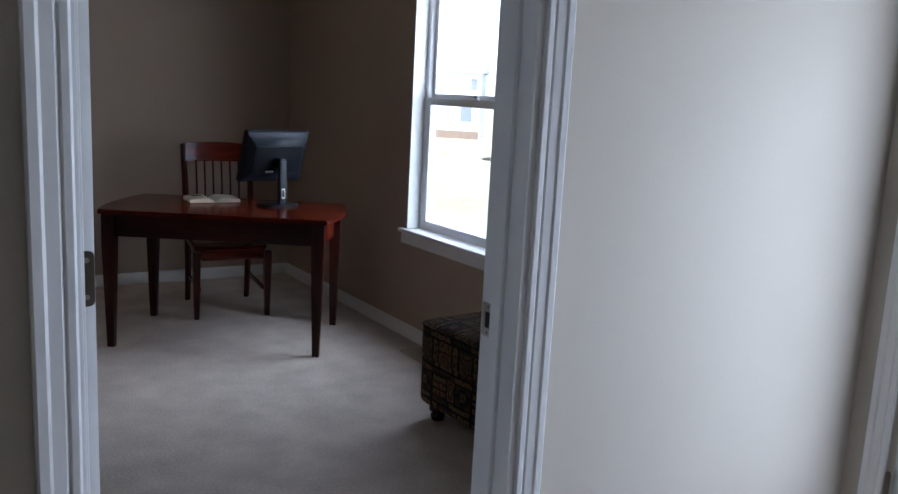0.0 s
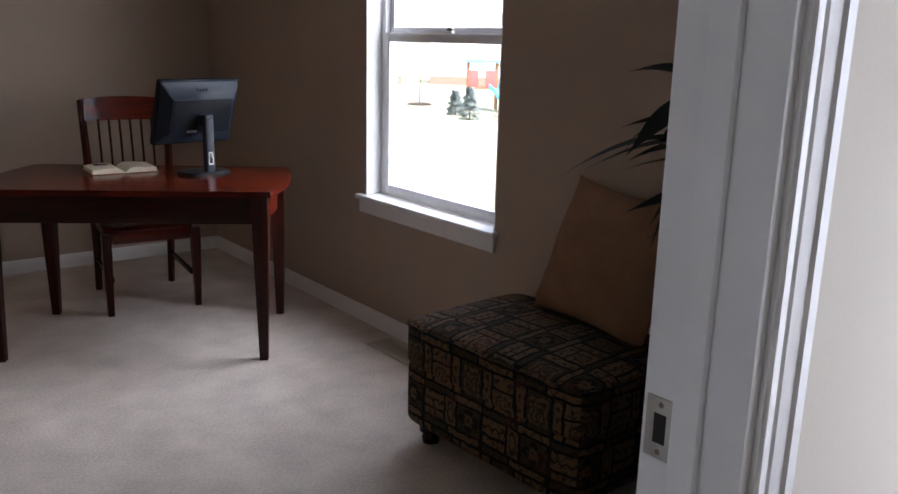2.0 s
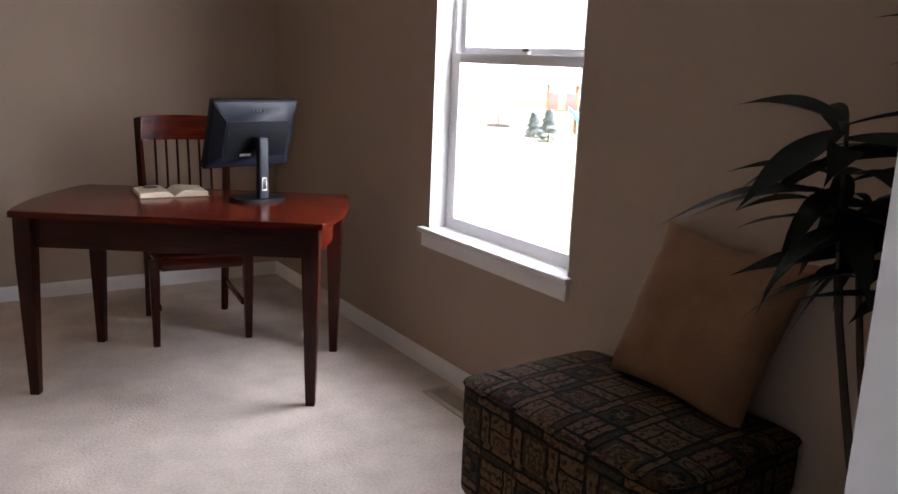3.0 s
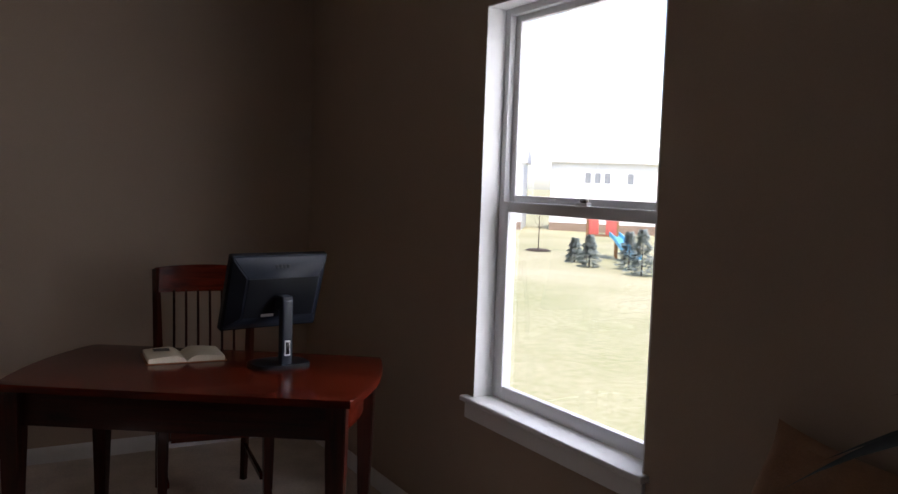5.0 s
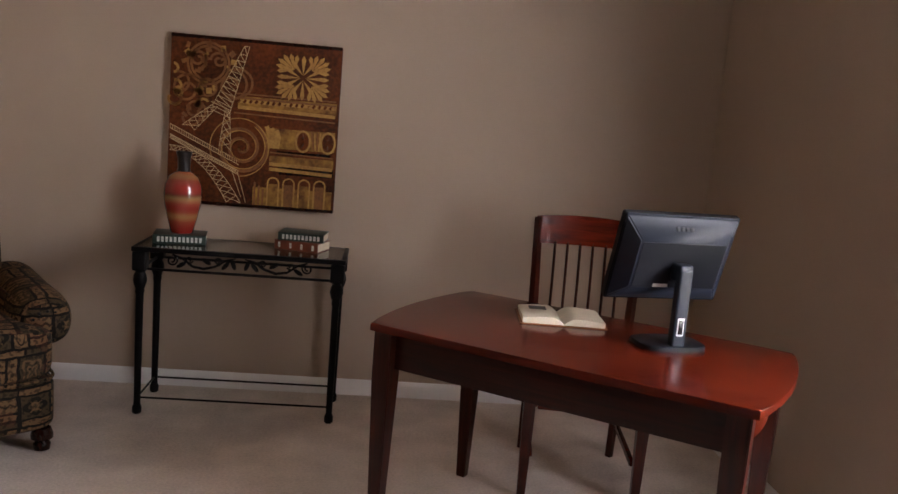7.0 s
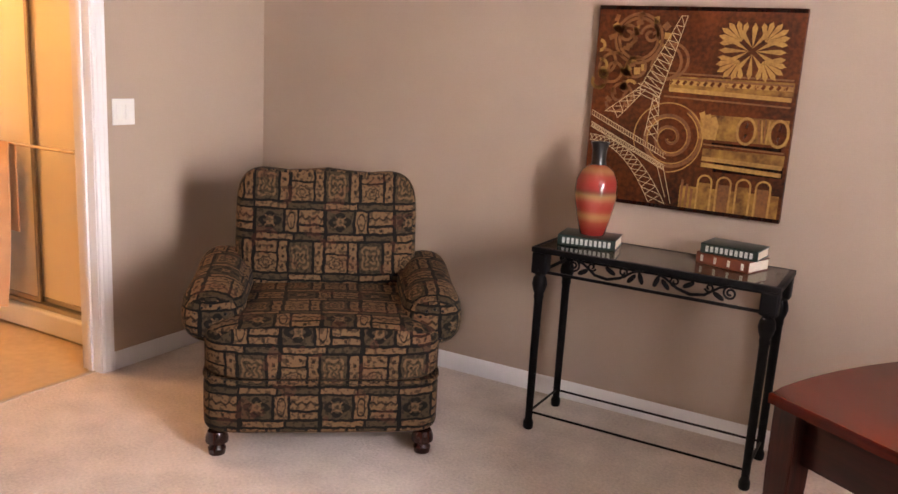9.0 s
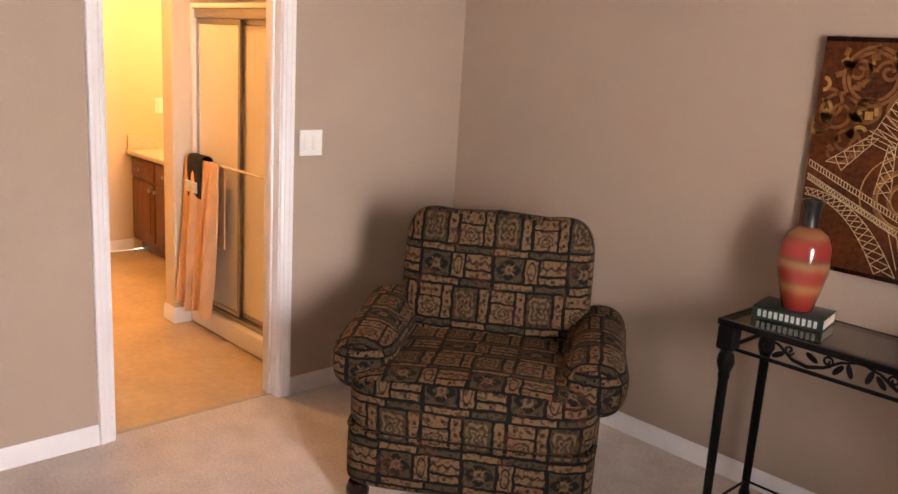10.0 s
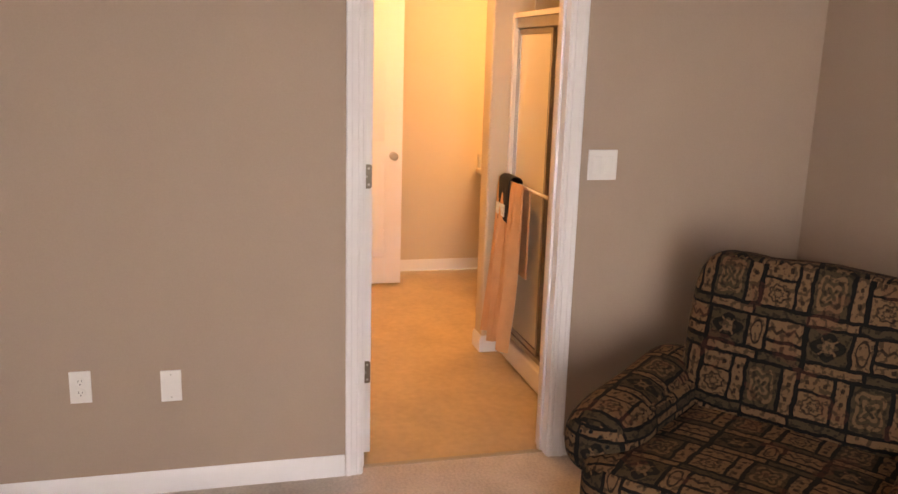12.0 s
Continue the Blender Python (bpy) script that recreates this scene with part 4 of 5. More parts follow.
for x in (-TX + 0.035, TX - 0.035):
    part("side_rail", boxed((x - 0.005, -TY + 0.03, TT - 0.108), (x + 0.005, TY - 0.03, TT - 0.096), 0.002), IRON, con)
    part("side_stretcher", tube([(x, -TY + 0.03, 0.075), (x, TY - 0.03, 0.075)], 0.005), IRON, con)
    for y in (-TY + 0.03, TY - 0.03):
        part("corner_block", boxed((x - 0.032, y - 0.028, TT - 0.11), (x + 0.032, y + 0.028, TT - 0.022), 0.01, 3), IRON, con)
        part("leg", lathe([(0.017, 0), (0.021, 0.006), (0.021, 0.03), (0.015, 0.045), (0.0165, 0.30), (0.0175, 0.56), (0.021, 0.575), (0.0185, 0.585), (0.026, 0.605), (0.031, 0.625), (0.027, 0.65), (0.021, 0.662), (0.028, 0.672), (0.03, 0.686)], 16, (x, y, 0)), IRON, con)


def spiral(cx, cz, r0, r1, a0, turns, n=28):
    return [(cx + (r0 + (r1 - r0) * k / n) * math.cos(a0 + turns * 2 * math.pi * k / n), 0, cz + (r0 + (r1 - r0) * k / n) * math.sin(a0 + turns * 2 * math.pi * k / n)) for k in range(n + 1)]


for y in (-TY + 0.03,):
    zc = TT - 0.06
    for sgn in (-1, 1):
        def mir(pts):
            return [(sgn * px, y, pz) for px, _, pz in pts]
        part("scroll", tube(mir(spiral(0.30, zc + 0.004, 0.026, 0.006, math.pi * 0.5, 1.6)), 0.0045, 6), IRON, con)
        part("scroll", tube(mir([(0.30, 0, zc + 0.030), (0.26, 0, zc + 0.018), (0.21, 0, zc - 0.018), (0.16, 0, zc - 0.026), (0.11, 0, zc - 0.012), (0.06, 0, zc + 0.02), (0.02, 0, zc + 0.03)]), [0.004, 0.005, 0.006, 0.007, 0.006, 0.005, 0.003], 6), IRON, con)
        part("scroll", tube(mir(spiral(0.10, zc + 0.012, 0.02, 0.005, -math.pi * 0.4, -1.4)), 0.004, 6), IRON, con)
        part("scroll", tube(mir(spiral(0.225, zc + 0.012, 0.017, 0.005, math.pi * 1.1, 1.2)), 0.004, 6), IRON, con)
        for px, pz, a in ((0.15, 0.008, 30), (0.065, -0.006, -50), (0.26, -0.014, -30), (0.03, 0.0, 70)):
            part("iron_leaf", shifted(blob((0.024, 0.004, 0.010), 2.2, 12, 6), pose(sgn * px, y, zc + pz, 0, -sgn * a, 0)), IRON, con)

part_y = 5.40
vase = thing("ceramic_vase", pose(0.693, part_y, TT + 0.042), "tall red glazed vase with gold bands and dark neck", "vase")


def vase_paint():
    m = material("red_banded_glaze", (0.26, 0.024, 0.02), 0.18, vary=0.2, scale=10, fine=60, bump=0.0, coat=0.5)
    t = m.node_tree
    b = t.nodes["Principled BSDF"]
    co = t.nodes.new("ShaderNodeTexCoord")
    se = t.nodes.new("ShaderNodeSeparateXYZ")
    t.links.new(co.outputs["Object"], se.inputs["Vector"])
    nz = t.nodes.new("ShaderNodeTexNoise")
    nz.inputs["Scale"].default_value = 9
    t.links.new(co.outputs["Object"], nz.inputs["Vector"])
    ma = t.nodes.new("ShaderNodeMath")
    ma.operation = "MULTIPLY_ADD"
    ma.inputs[1].default_value = 0.02
    t.links.new(nz.outputs["Fac"], ma.inputs[0])
    t.links.new(se.outputs["Z"], ma.inputs[2])
    mr = t.nodes.new("ShaderNodeMapRange")
    mr.inputs["From Min"].default_value, mr.inputs["From Max"].default_value = 0.0, 0.3
    t.links.new(ma.outputs[0], mr.inputs["Value"])
    r = t.nodes.new("ShaderNodeValToRGB")
    r.color_ramp.interpolation = "B_SPLINE"
    e = r.color_ramp.elements
    e[0].position, e[0].color = 0.0, (0.22, 0.018, 0.016, 1)
    e[1].position, e[1].color = 1.0, (0.30, 0.035, 0.025, 1)
    for pos, c in ((0.22, (0.27, 0.026, 0.02)), (0.30, (0.33, 0.20, 0.07)), (0.37, (0.26, 0.024, 0.02)), (0.50, (0.28, 0.028, 0.024)), (0.58, (0.34, 0.21, 0.08)), (0.63, (0.12, 0.03, 0.02)), (0.68, (0.28, 0.028, 0.024)), (0.86, (0.25, 0.024, 0.02)), (0.93, (0.30, 0.17, 0.06))):
        x = e.new(pos)
        x.color = (*c, 1)
    t.links.new(mr.outputs["Result"], r.inputs["Fac"])
    t.links.new(r.outputs["Color"], b.inputs["Base Color"])
    return m


part("body", lathe([(0.048, 0), (0.052, 0.006), (0.066, 0.06), (0.082, 0.13), (0.087, 0.18), (0.083, 0.225), (0.066, 0.262), (0.042, 0.280), (0.031, 0.287)], 36), vase_paint(), vase)
part("neck", lathe([(0.031, 0.286), (0.028, 0.30), (0.029, 0.345), (0.036, 0.372), (0.037, 0.378), (0.031, 0.377), (0.024, 0.35), (0.0, 0.34)], 30), POT, vase, "dark brown glazed neck")


def closed_book(name, m, w, d, h, cover, label, spine_marks=0):
    b = thing(name, m, label, "book", "books on the console table")
    part("page_block", boxed((-w / 2 + 0.003, -d / 2 + 0.004, 0.003), (w / 2 - 0.004, d / 2 - 0.004, h - 0.003)), PAPER, b)
    part("cover", boxed((-w / 2, -d / 2, 0), (w / 2, d / 2, 0.0035), 0.001), cover, b)
    part("cover", boxed((-w / 2, -d / 2, h - 0.0035), (w / 2, d / 2, h), 0.001), cover, b)
    sp = part("spine", boxed((-w / 2, -d / 2 - 0.004, 0.0), (w / 2, -d / 2 + 0.003, h), 0.003, 3), cover, b)
    for k in range(spine_marks):
        x = -w / 2 + 0.02 + (w - 0.05) * k / max(1, spine_marks - 1)
        part("gilt_mark", boxed((x, -d / 2 - 0.0052, h * 0.22), (x + 0.011, -d / 2 - 0.0035, h * 0.78)), FOIL, sp)
    return b


closed_book("hardback_book", pose(0.69, 5.395, TT, 0, 0, 9), 0.235, 0.165, 0.042, BOOK_GREEN, "dark green hardback with silver spine under the vase", 11)
closed_book("hardback_book", pose(1.255, 5.42, TT, 0, 0, -19), 0.22, 0.15, 0.044, BOOK_RED, "brown-red hardback lying on the glass table top", 4)
closed_book("hardback_book", pose(1.258, 5.425, TT + 0.0445, 0, 0, -6), 0.215, 0.15, 0.038, BOOK_GREEN, "dark green hardback on top of a brown-red one", 10)


# ---- painting ----
PS = 0.805
pic = thing("canvas_painting", pose(0.574, NORTH, 0.938), "unframed maroon and gold canvas of lattice tower and carved capital", "painting")
part("canvas", boxed((0, -0.036, 0), (PS, -0.001, PS), 0.003), CANVAS, pic)


def stroke(lines, width, closed=False):
    """Painted strokes: flat ribbons along lines given in parts of the canvas."""
    bm = bmesh.new()
    for i, line in enumerate(lines):
        p = [Vector((u * PS, 0, v * PS)) for u, v in line]
        y = -0.0368 - 0.0001 * (i % 4)
        left, right = [], []
        for k, q in enumerate(p):
            d = (p[min(k + 1, len(p) - 1)] - p[max(k - 1, 0)]).normalized()
            n = Vector((-d.z, 0, d.x)) * width / 2
            left.append(bm.verts.new((q.x + n.x, y, q.z + n.z)))
            right.append(bm.verts.new((q.x - n.x, y, q.z - n.z)))
        for k in range(len(p) - 1):
            bm.faces.new((left[k], left[k + 1], right[k + 1], right[k]))
    return bm


def lerp(a, c, u):
    return (a[0] + (c[0] - a[0]) * u, a[1] + (c[1] - a[1]) * u)


def arc(cx, cv, r, a0, a1, n=18, rv=None):
    return [(cx + r * math.cos(radians(a0 + (a1 - a0) * k / n)), cv + (rv or r) * math.sin(radians(a0 + (a1 - a0) * k / n))) for k in range(n + 1)]


def swirl(cx, cv, r0, r1, a0, turns, n=40):
    return [(cx + (r0 + (r1 - r0) * k / n) * math.cos(radians(a0) + turns * 2 * math.pi * k / n), cv + (r0 + (r1 - r0) * k / n) * math.sin(radians(a0) + turns * 2 * math.pi * k / n)) for k in range(n + 1)]


for name, u0, v0, u1, v1 in (("capital_ground", 0.57, 0.37, 0.985, 0.49), ("frieze_ground", 0.40, 0.60, 0.985, 0.665), ("band_ground", 0.60, 0.27, 0.985, 0.325), ("shaft_ground", 0.51, 0.02, 0.985, 0.13)):
    part(name, boxed((u0 * PS, -0.0364, v0 * PS), (u1 * PS, -0.0358, v1 * PS)), UMBER, pic, "mottled gold and umber ground")
for name, u0, v0, u1, v1 in (("shadow_band", 0.64, 0.335, 0.965, 0.357), ("shadow_band", 0.66, 0.215, 0.985, 0.262), ("edge_shade", 0.002, 0.002, 0.998, 0.02), ("edge_shade", 0.002, 0.98, 0.998, 0.998)):
    part(name, boxed((u0 * PS, -0.0366, v0 * PS), (u1 * PS, -0.0358, v1 * PS)), FOOT_WOOD, pic, "near-black painted shade")
# blotchy bronze leaves among the damask
spots = random.Random(11)
for k in range(34):
    a, q = spots.uniform(0, 6.28), spots.uniform(0.02, 0.15)
    cu, cv = (0.20 + q * math.cos(a), 0.86 + 0.8 * q * math.sin(a)) if k < 18 else (0.17 + 1.1 * q * math.cos(a), 0.63 + q * math.sin(a))
    part("damask_leaf", stroke([[(cu, cv), (cu + 0.035 * math.cos(a * 3), cv + 0.035 * math.sin(a * 3))]], spots.uniform(0.012, 0.028)), BRONZE if k % 4 else GOLD, pic)
# gold damask rosette behind the tower
lines = [arc(0.22, 0.84, 0.12, 0, 360, 30), arc(0.22, 0.84, 0.10, 0, 360, 30), swirl(0.16, 0.86, 0.05, 0.012, 0, 1.3), swirl(0.28, 0.86, 0.05, 0.012, 180, -1.3), swirl(0.10, 0.68, 0.09, 0.02, 60, 1.4), swirl(0.36, 0.72, 0.10, 0.03, 90, -1.3),
         swirl(0.15, 0.56, 0.07, 0.02, -60, 1.2), arc(0.05, 0.72, 0.06, -100, 100), arc(0.40, 0.74, 0.08, -80, 120), arc(0.22, 0.70, 0.05, 0, 360, 20), arc(0.13, 0.52, 0.05, 180, 360), arc(0.03, 0.63, 0.04, -120, 90)]
for line in lines:
    part("damask", stroke([line], 0.012), BRONZE, pic, "bronze damask scroll")
lines = [arc(0.035, 0.70, 0.03, -90, 110), arc(0.03, 0.62, 0.035, 150, 330), arc(0.02, 0.80, 0.025, -90, 90), swirl(0.055, 0.66, 0.03, 0.008, 90, 1.2), arc(0.20, 0.60, 0.03, 30, 200)]
for line in lines:
    part("damask", stroke([line], 0.013), GOLD, pic, "gold damask scroll")
# leaf rosette at the upper right
bm = bmesh.new()
for k in range(8):
    a = radians(45 * k)
    diagonal = k % 2
    for w in ((-0.62, -0.37, -0.12, 0.12, 0.37, 0.62) if diagonal else (-0.4, 0.0, 0.4)):
        L = (0.125 if diagonal else 0.14) - abs(w) * 0.035
        base_r = 0.075 if diagonal else 0.015
        c0 = Vector((0.775 + base_r * math.cos(a), 0.80 + base_r * 0.85 * math.sin(a)))
        c1 = c0 + Vector((L * math.cos(a + w * 1.5), 0.85 * L * math.sin(a + w * 1.5)))
        n = Vector((-(c1 - c0).y, (c1 - c0).x)).normalized() * 0.013
        q = [c0, c0.lerp(c1, 0.45) + n * 0.6, c0.lerp(c1, 0.8) + n, c1, c0.lerp(c1, 0.8) - n, c0.lerp(c1, 0.45) - n * 0.6]
        bm.faces.new([bm.verts.new((p.x * PS, -0.0368 - 0.00005 * k, p.y * PS)) for p in q])
part("leaf_rosette", bm, GOLD, pic, "gold acanthus rosette")
# entablature, capital and fluted shaft
lines = [[(0.40, 0.635), (0.98, 0.635)], [(0.40, 0.60), (0.98, 0.585)], [(0.60, 0.275), (0.98, 0.265)], [(0.60, 0.245), (0.98, 0.23)]]
part("moulding", stroke(lines, 0.017), GOLD, pic, "gold moulding bands")
lines = [[(0.38, 0.68), (0.98, 0.675)], [(0.36, 0.655), (0.98, 0.65)], [(0.38, 0.565), (0.98, 0.55)], [(0.60, 0.345), (0.98, 0.335)]]
part("moulding", stroke(lines, 0.007), BRONZE, pic)
lines = [[(0.40 + 0.034 * k, 0.627), (0.412 + 0.034 * k, 0.645)] for k in range(17)]
part("dentil", stroke(lines, 0.012), CANVAS, pic)
part("volute", stroke([swirl(0.43, 0.36, 0.165, 0.014, 60, -2.6, 80)], 0.014), BRONZE, pic, "bronze spiral volute")
part("volute", stroke([swirl(0.43, 0.36, 0.150, 0.010, 60, -2.6, 80), swirl(0.42, 0.36, 0.175, 0.172, 200, -0.8, 40)], 0.005), GOLD, pic, "gold outline of the volute")
for cu in (0.795, 0.945):
    part("egg_shade", stroke([arc(cu, 0.425, 0.016, 0, 360, 20, 0.035)], 0.03), CANVAS, pic, "dark oval of the egg moulding")
    part("egg_moulding", stroke([arc(cu, 0.425, 0.042, 0, 360, 24, 0.062)], 0.010), GOLD, pic, "gold egg moulding")
for k in range(4):
    part("dart", stroke([[(0.845 + 0.018 * k, 0.485), (0.852 + 0.014 * k, 0.43), (0.862 + 0.01 * k, 0.375)]], 0.007), GOLD if k % 2 else BRONZE, pic)
lines = [[(0.575 + 0.03 * k, 0.50 - 0.01 * k), (0.60 + 0.025 * k, 0.44), (0.585 + 0.028 * k, 0.37)] for k in range(3)]
part("acanthus", stroke(lines, 0.022), GOLD, pic)
for k in range(4):
    x = 0.63 + 0.093 * k
    part("flute", stroke([[(x, 0.02), (x, 0.155)]], 0.042), BRONZE if k % 2 else UMBER, pic, "bronze flute of the shaft")
    part("flute_edge", stroke([[(x - 0.033, 0.02), (x - 0.033, 0.15)] + arc(x, 0.16, 0.033, 180, 0, 10) + [(x + 0.033, 0.15), (x + 0.033, 0.02)]], 0.008), GOLD, pic, "gold edge of a flute")
for k in range(3):
    part("reed", stroke([[(0.52 + 0.025 * k, 0.02), (0.52 + 0.025 * k, 0.16 - 0.02 * k)]], 0.010), BRONZE, pic)
# lattice tower in cream lines
lines = []
tip_l, tip_r, mid_l, mid_r = (0.425, 0.955), (0.455, 0.955), (0.255, 0.605), (0.355, 0.56)
lines += [[tip_l, mid_l], [tip_r, mid_r], [tip_l, tip_r]]
for k in range(11):
    u = (k / 11) ** 0.85
    v = ((k + 1) / 11) ** 0.85
    lines += [[lerp(tip_l, mid_l, u), lerp(tip_r, mid_r, v)], [lerp(tip_r, mid_r, u), lerp(tip_l, mid_l, u)]]
feet = ((0.08, 0.47), (0.15, 0.44), (0.30, 0.36), (0.37, 0.335))
tops = (lerp(mid_l, mid_r, 0.0), lerp(mid_l, mid_r, 0.28), lerp(mid_l, mid_r, 0.72), lerp(mid_l, mid_r, 1.0))
for a, c in zip(tops, feet):
    lines.append([a, c])
for i in (0, 2):
    for k in range(5):
        lines += [[lerp(tops[i], feet[i], k / 5), lerp(tops[i + 1], feet[i + 1], (k + 1) / 5)], [lerp(tops[i + 1], feet[i + 1], k / 5), lerp(tops[i], feet[i], (k + 1) / 5)]]
for d in (0.0, 0.02, 0.045):
    lines.append([(0.24, 0.62 - d), (0.36, 0.575 - d)])
deck_a, deck_b = (0.01, 0.47), (0.42, 0.28)
for d in (0.0, 0.025, 0.06, 0.085):
    lines.append([(deck_a[0], deck_a[1] - d), (deck_b[0], deck_b[1] - d)])
for k in range(30):
    p, q = lerp(deck_a, deck_b, k / 30), lerp(deck_a, deck_b, (k + 1) / 30)
    lines += [[(p[0], p[1] - 0.0), (p[0], p[1] - 0.025)], [(p[0], p[1] - 0.06), (q[0], q[1] - 0.085)], [(q[0], q[1] - 0.06), (p[0], p[1] - 0.085)]]
arch_o = [(0.01 + 0.43 * k / 16, 0.345 - 0.02 * k / 16 - 0.30 * (k / 16) ** 2.4) for k in range(17)]
arch_i = [(0.01 + 0.345 * k / 16, 0.315 - 0.01 * k / 16 - 0.28 * (k / 16) ** 2.2) for k in range(17)]
lines += [arch_o, arch_i] + [[arch_o[k], arch_i[k + 1]] for k in range(16)] + [[arch_o[k + 1], arch_i[k]] for k in range(16)]
lines += [[(0.42, 0.195), (0.47, 0.03)], [(0.38, 0.22), (0.44, 0.06)]]
part("lattice_tower", stroke(lines, 0.0027), CREAM, pic, "cream line drawing of a lattice tower")


# ---- upholstered chair ----
def bun_foot(parent, x, y, h=0.095, r=0.042):
    part("foot", lathe([(0.018, 0), (0.030, 0.004), (r * 0.8, h * 0.28), (r * 0.62, h * 0.42), (r, h * 0.55), (r, h * 0.75), (r * 0.8, h)], 20, (x, y, 0)), FOOT_WOOD, parent, "dark turned wooden bun foot")


arm = thing("armchair", pose(-0.217, 4.815, 0, 0, 0, 37.6), "overstuffed armchair in brown patchwork tapestry with rolled arms", "armchair")
for x in (-0.385, 0.385):
    bun_foot(arm, x, -0.375)
    bun_foot(arm, x, 0.36)


part("base", shifted(blob((0.445, 0.43, 0.115), 9, 64, 24), pose(0, 0.0, 0.20)), FABRIC, arm)
part("base_welt", tube([(0.44 * math.copysign(abs(math.cos(a)) ** 0.22, math.cos(a)), 0.428 * math.copysign(abs(math.sin(a)) ** 0.22, math.sin(a)), 0.305) for a in [2 * math.pi * k / 72 for k in range(73)]], 0.007, 6), FABRIC, arm)
part("seat_cushion", shifted(blob((0.445, 0.40, 0.115), 6, 64, 28, lambda p: p + Vector((0, 0, 0.022 * (1 - (p.x / 0.45) ** 2) * (1 if p.z > 0 else 0) - 0.0))), pose(0, -0.045, 0.405)), FABRIC, arm)
part("backrest", shifted(blob((0.385, 0.135, 0.36), 7, 56, 36, lambda p: p + Vector((0, -0.035 * (1 - (p.x / 0.4) ** 2) * (p.y < 0), 0.007 * math.cos(p.x * 21) * (p.z > 0.25)))), pose(0, 0.285, 0.63, -12, 0, 0)), FABRIC, arm)
for sx in (-1, 1):
    part("arm_panel", shifted(blob((0.075, 0.36, 0.2), 8, 40, 20), pose(sx * 0.375, 0.06, 0.40)), FABRIC, arm)
    roll = part("arm_roll", shifted(blob((0.112, 0.40, 0.112), 2.4, 40, 24, lambda p: Vector((p.x * (1.08 if p.y < 0 else 0.95), math.copysign(min(1.0, abs(p.y / 0.40) ** 0.35) * 0.36, p.y), p.z))), pose(sx * 0.422, 0.0, 0.53, 4, 0, -sx * 2)), FABRIC, arm)
    for k in range(12):
        a = 2 * math.pi * k / 12
        part("nail_head", shifted(lathe([(0.007, 0), (0.005, 0.004), (0.0, 0.005)], 10), pose(sx * 0.410 + 0.06 * math.cos(a), -0.345 - 0.0042 * math.sin(a), 0.506 + 0.06 * math.sin(a), 90, 0, 0)), IRON, roll)

ott = thing("ottoman", pose(2.975, 2.125, 0, 0, 0, 3), "large ottoman in brown patchwork tapestry on bun feet", "ottoman")
for x in (-0.21, 0.21):
    for y in (-0.33, 0.33):
        bun_foot(ott, x, y, 0.09)
part("base", shifted(blob((0.285, 0.41, 0.118), 14, 64, 20), pose(0, 0, 0.20)), FABRIC, ott)
part("cushion", shifted(blob((0.292, 0.416, 0.088), 11, 72, 24, lambda p: p + Vector((0, 0, 0.018 * (1 - (p.x / 0.29) ** 2) * (1 - (p.y / 0.41) ** 2) * (p.z > 0)))), pose(0, 0, 0.385)), FABRIC, ott)
part("welt", tube([(0.291 * math.copysign(abs(math.cos(a)) ** 0.18, math.cos(a)), 0.415 * math.copysign(abs(math.sin(a)) ** 0.18, math.sin(a)), 0.452) for a in [2 * math.pi * k / 72 for k in range(73)]], 0.006, 6), FABRIC, ott)


def pillow_mesh(half, thick):
    bm = bmesh.new()
    n = 22
    sides = []
    for s in (1, -1):
        rows = []
        for i in range(n + 1):
            row = []
            for k in range(n + 1):
                u, v = -1 + 2 * i / n, -1 + 2 * k / n
                pinch = 1 - 0.10 * (1 - abs(v) ** 2) * abs(u) ** 3
                pinch2 = 1 - 0.10 * (1 - abs(u) ** 2) * abs(v) ** 3
                h = thick * ((1 - u * u) * (1 - v * v)) ** 0.42
                w = 0.016 * noise.noise(Vector((u * 2.2, v * 2.2, s * 2.0))) + 0.006 * noise.noise(Vector((u * 6, v * 6, s * 2.0)))
                row.append(bm.verts.new((half * u * pinch, s * (h + (w if h > 0 else 0)), half * v * pinch2)))
            rows.append(row)
        sides.append(rows)
        for i in range(n):
            for k in range(n):
                bm.faces.new((rows[i][k], rows[i + 1][k], rows[i + 1][k + 1], rows[i][k + 1]))
    bmesh.ops.remove_doubles(bm, verts=bm.verts, dist=0.0008)
    return bm


pil = thing("throw_pillow", pose(3.155, 2.035, 0.455, 0, 0, 90), "square tan suede throw pillow leaning on the ottoman", "pillow")
part("cover", shifted(pillow_mesh(0.256, 0.1), pose(0, -0.02, 0.255, 11, 0, 0) @ pose(0, 0, 0, 0, -3, 0) @ Matrix(((1, 0, -0.16, 0), (0, 1, 0, 0), (0, 0, 1, 0), (0, 0, 0, 1)))), PILLOW, pil)

# plant behind the ottoman
plant = thing("potted_plant", pose(2.97, 1.34, 0), "tall potted plant with long dark lance-shaped leaves", "plant")
part("pot", lathe([(0.0, 0), (0.13, 0), (0.15, 0.02), (0.19, 0.22), (0.20, 0.36), (0.212, 0.38), (0.212, 0.40), (0.195, 0.40), (0.185, 0.36), (0.0, 0.355)], 30), POT, plant)
part("soil", lathe([(0.186, 0.357), (0.12, 0.365), (0.0, 0.37)], 24), SOIL, plant)
rng = random.Random(7)


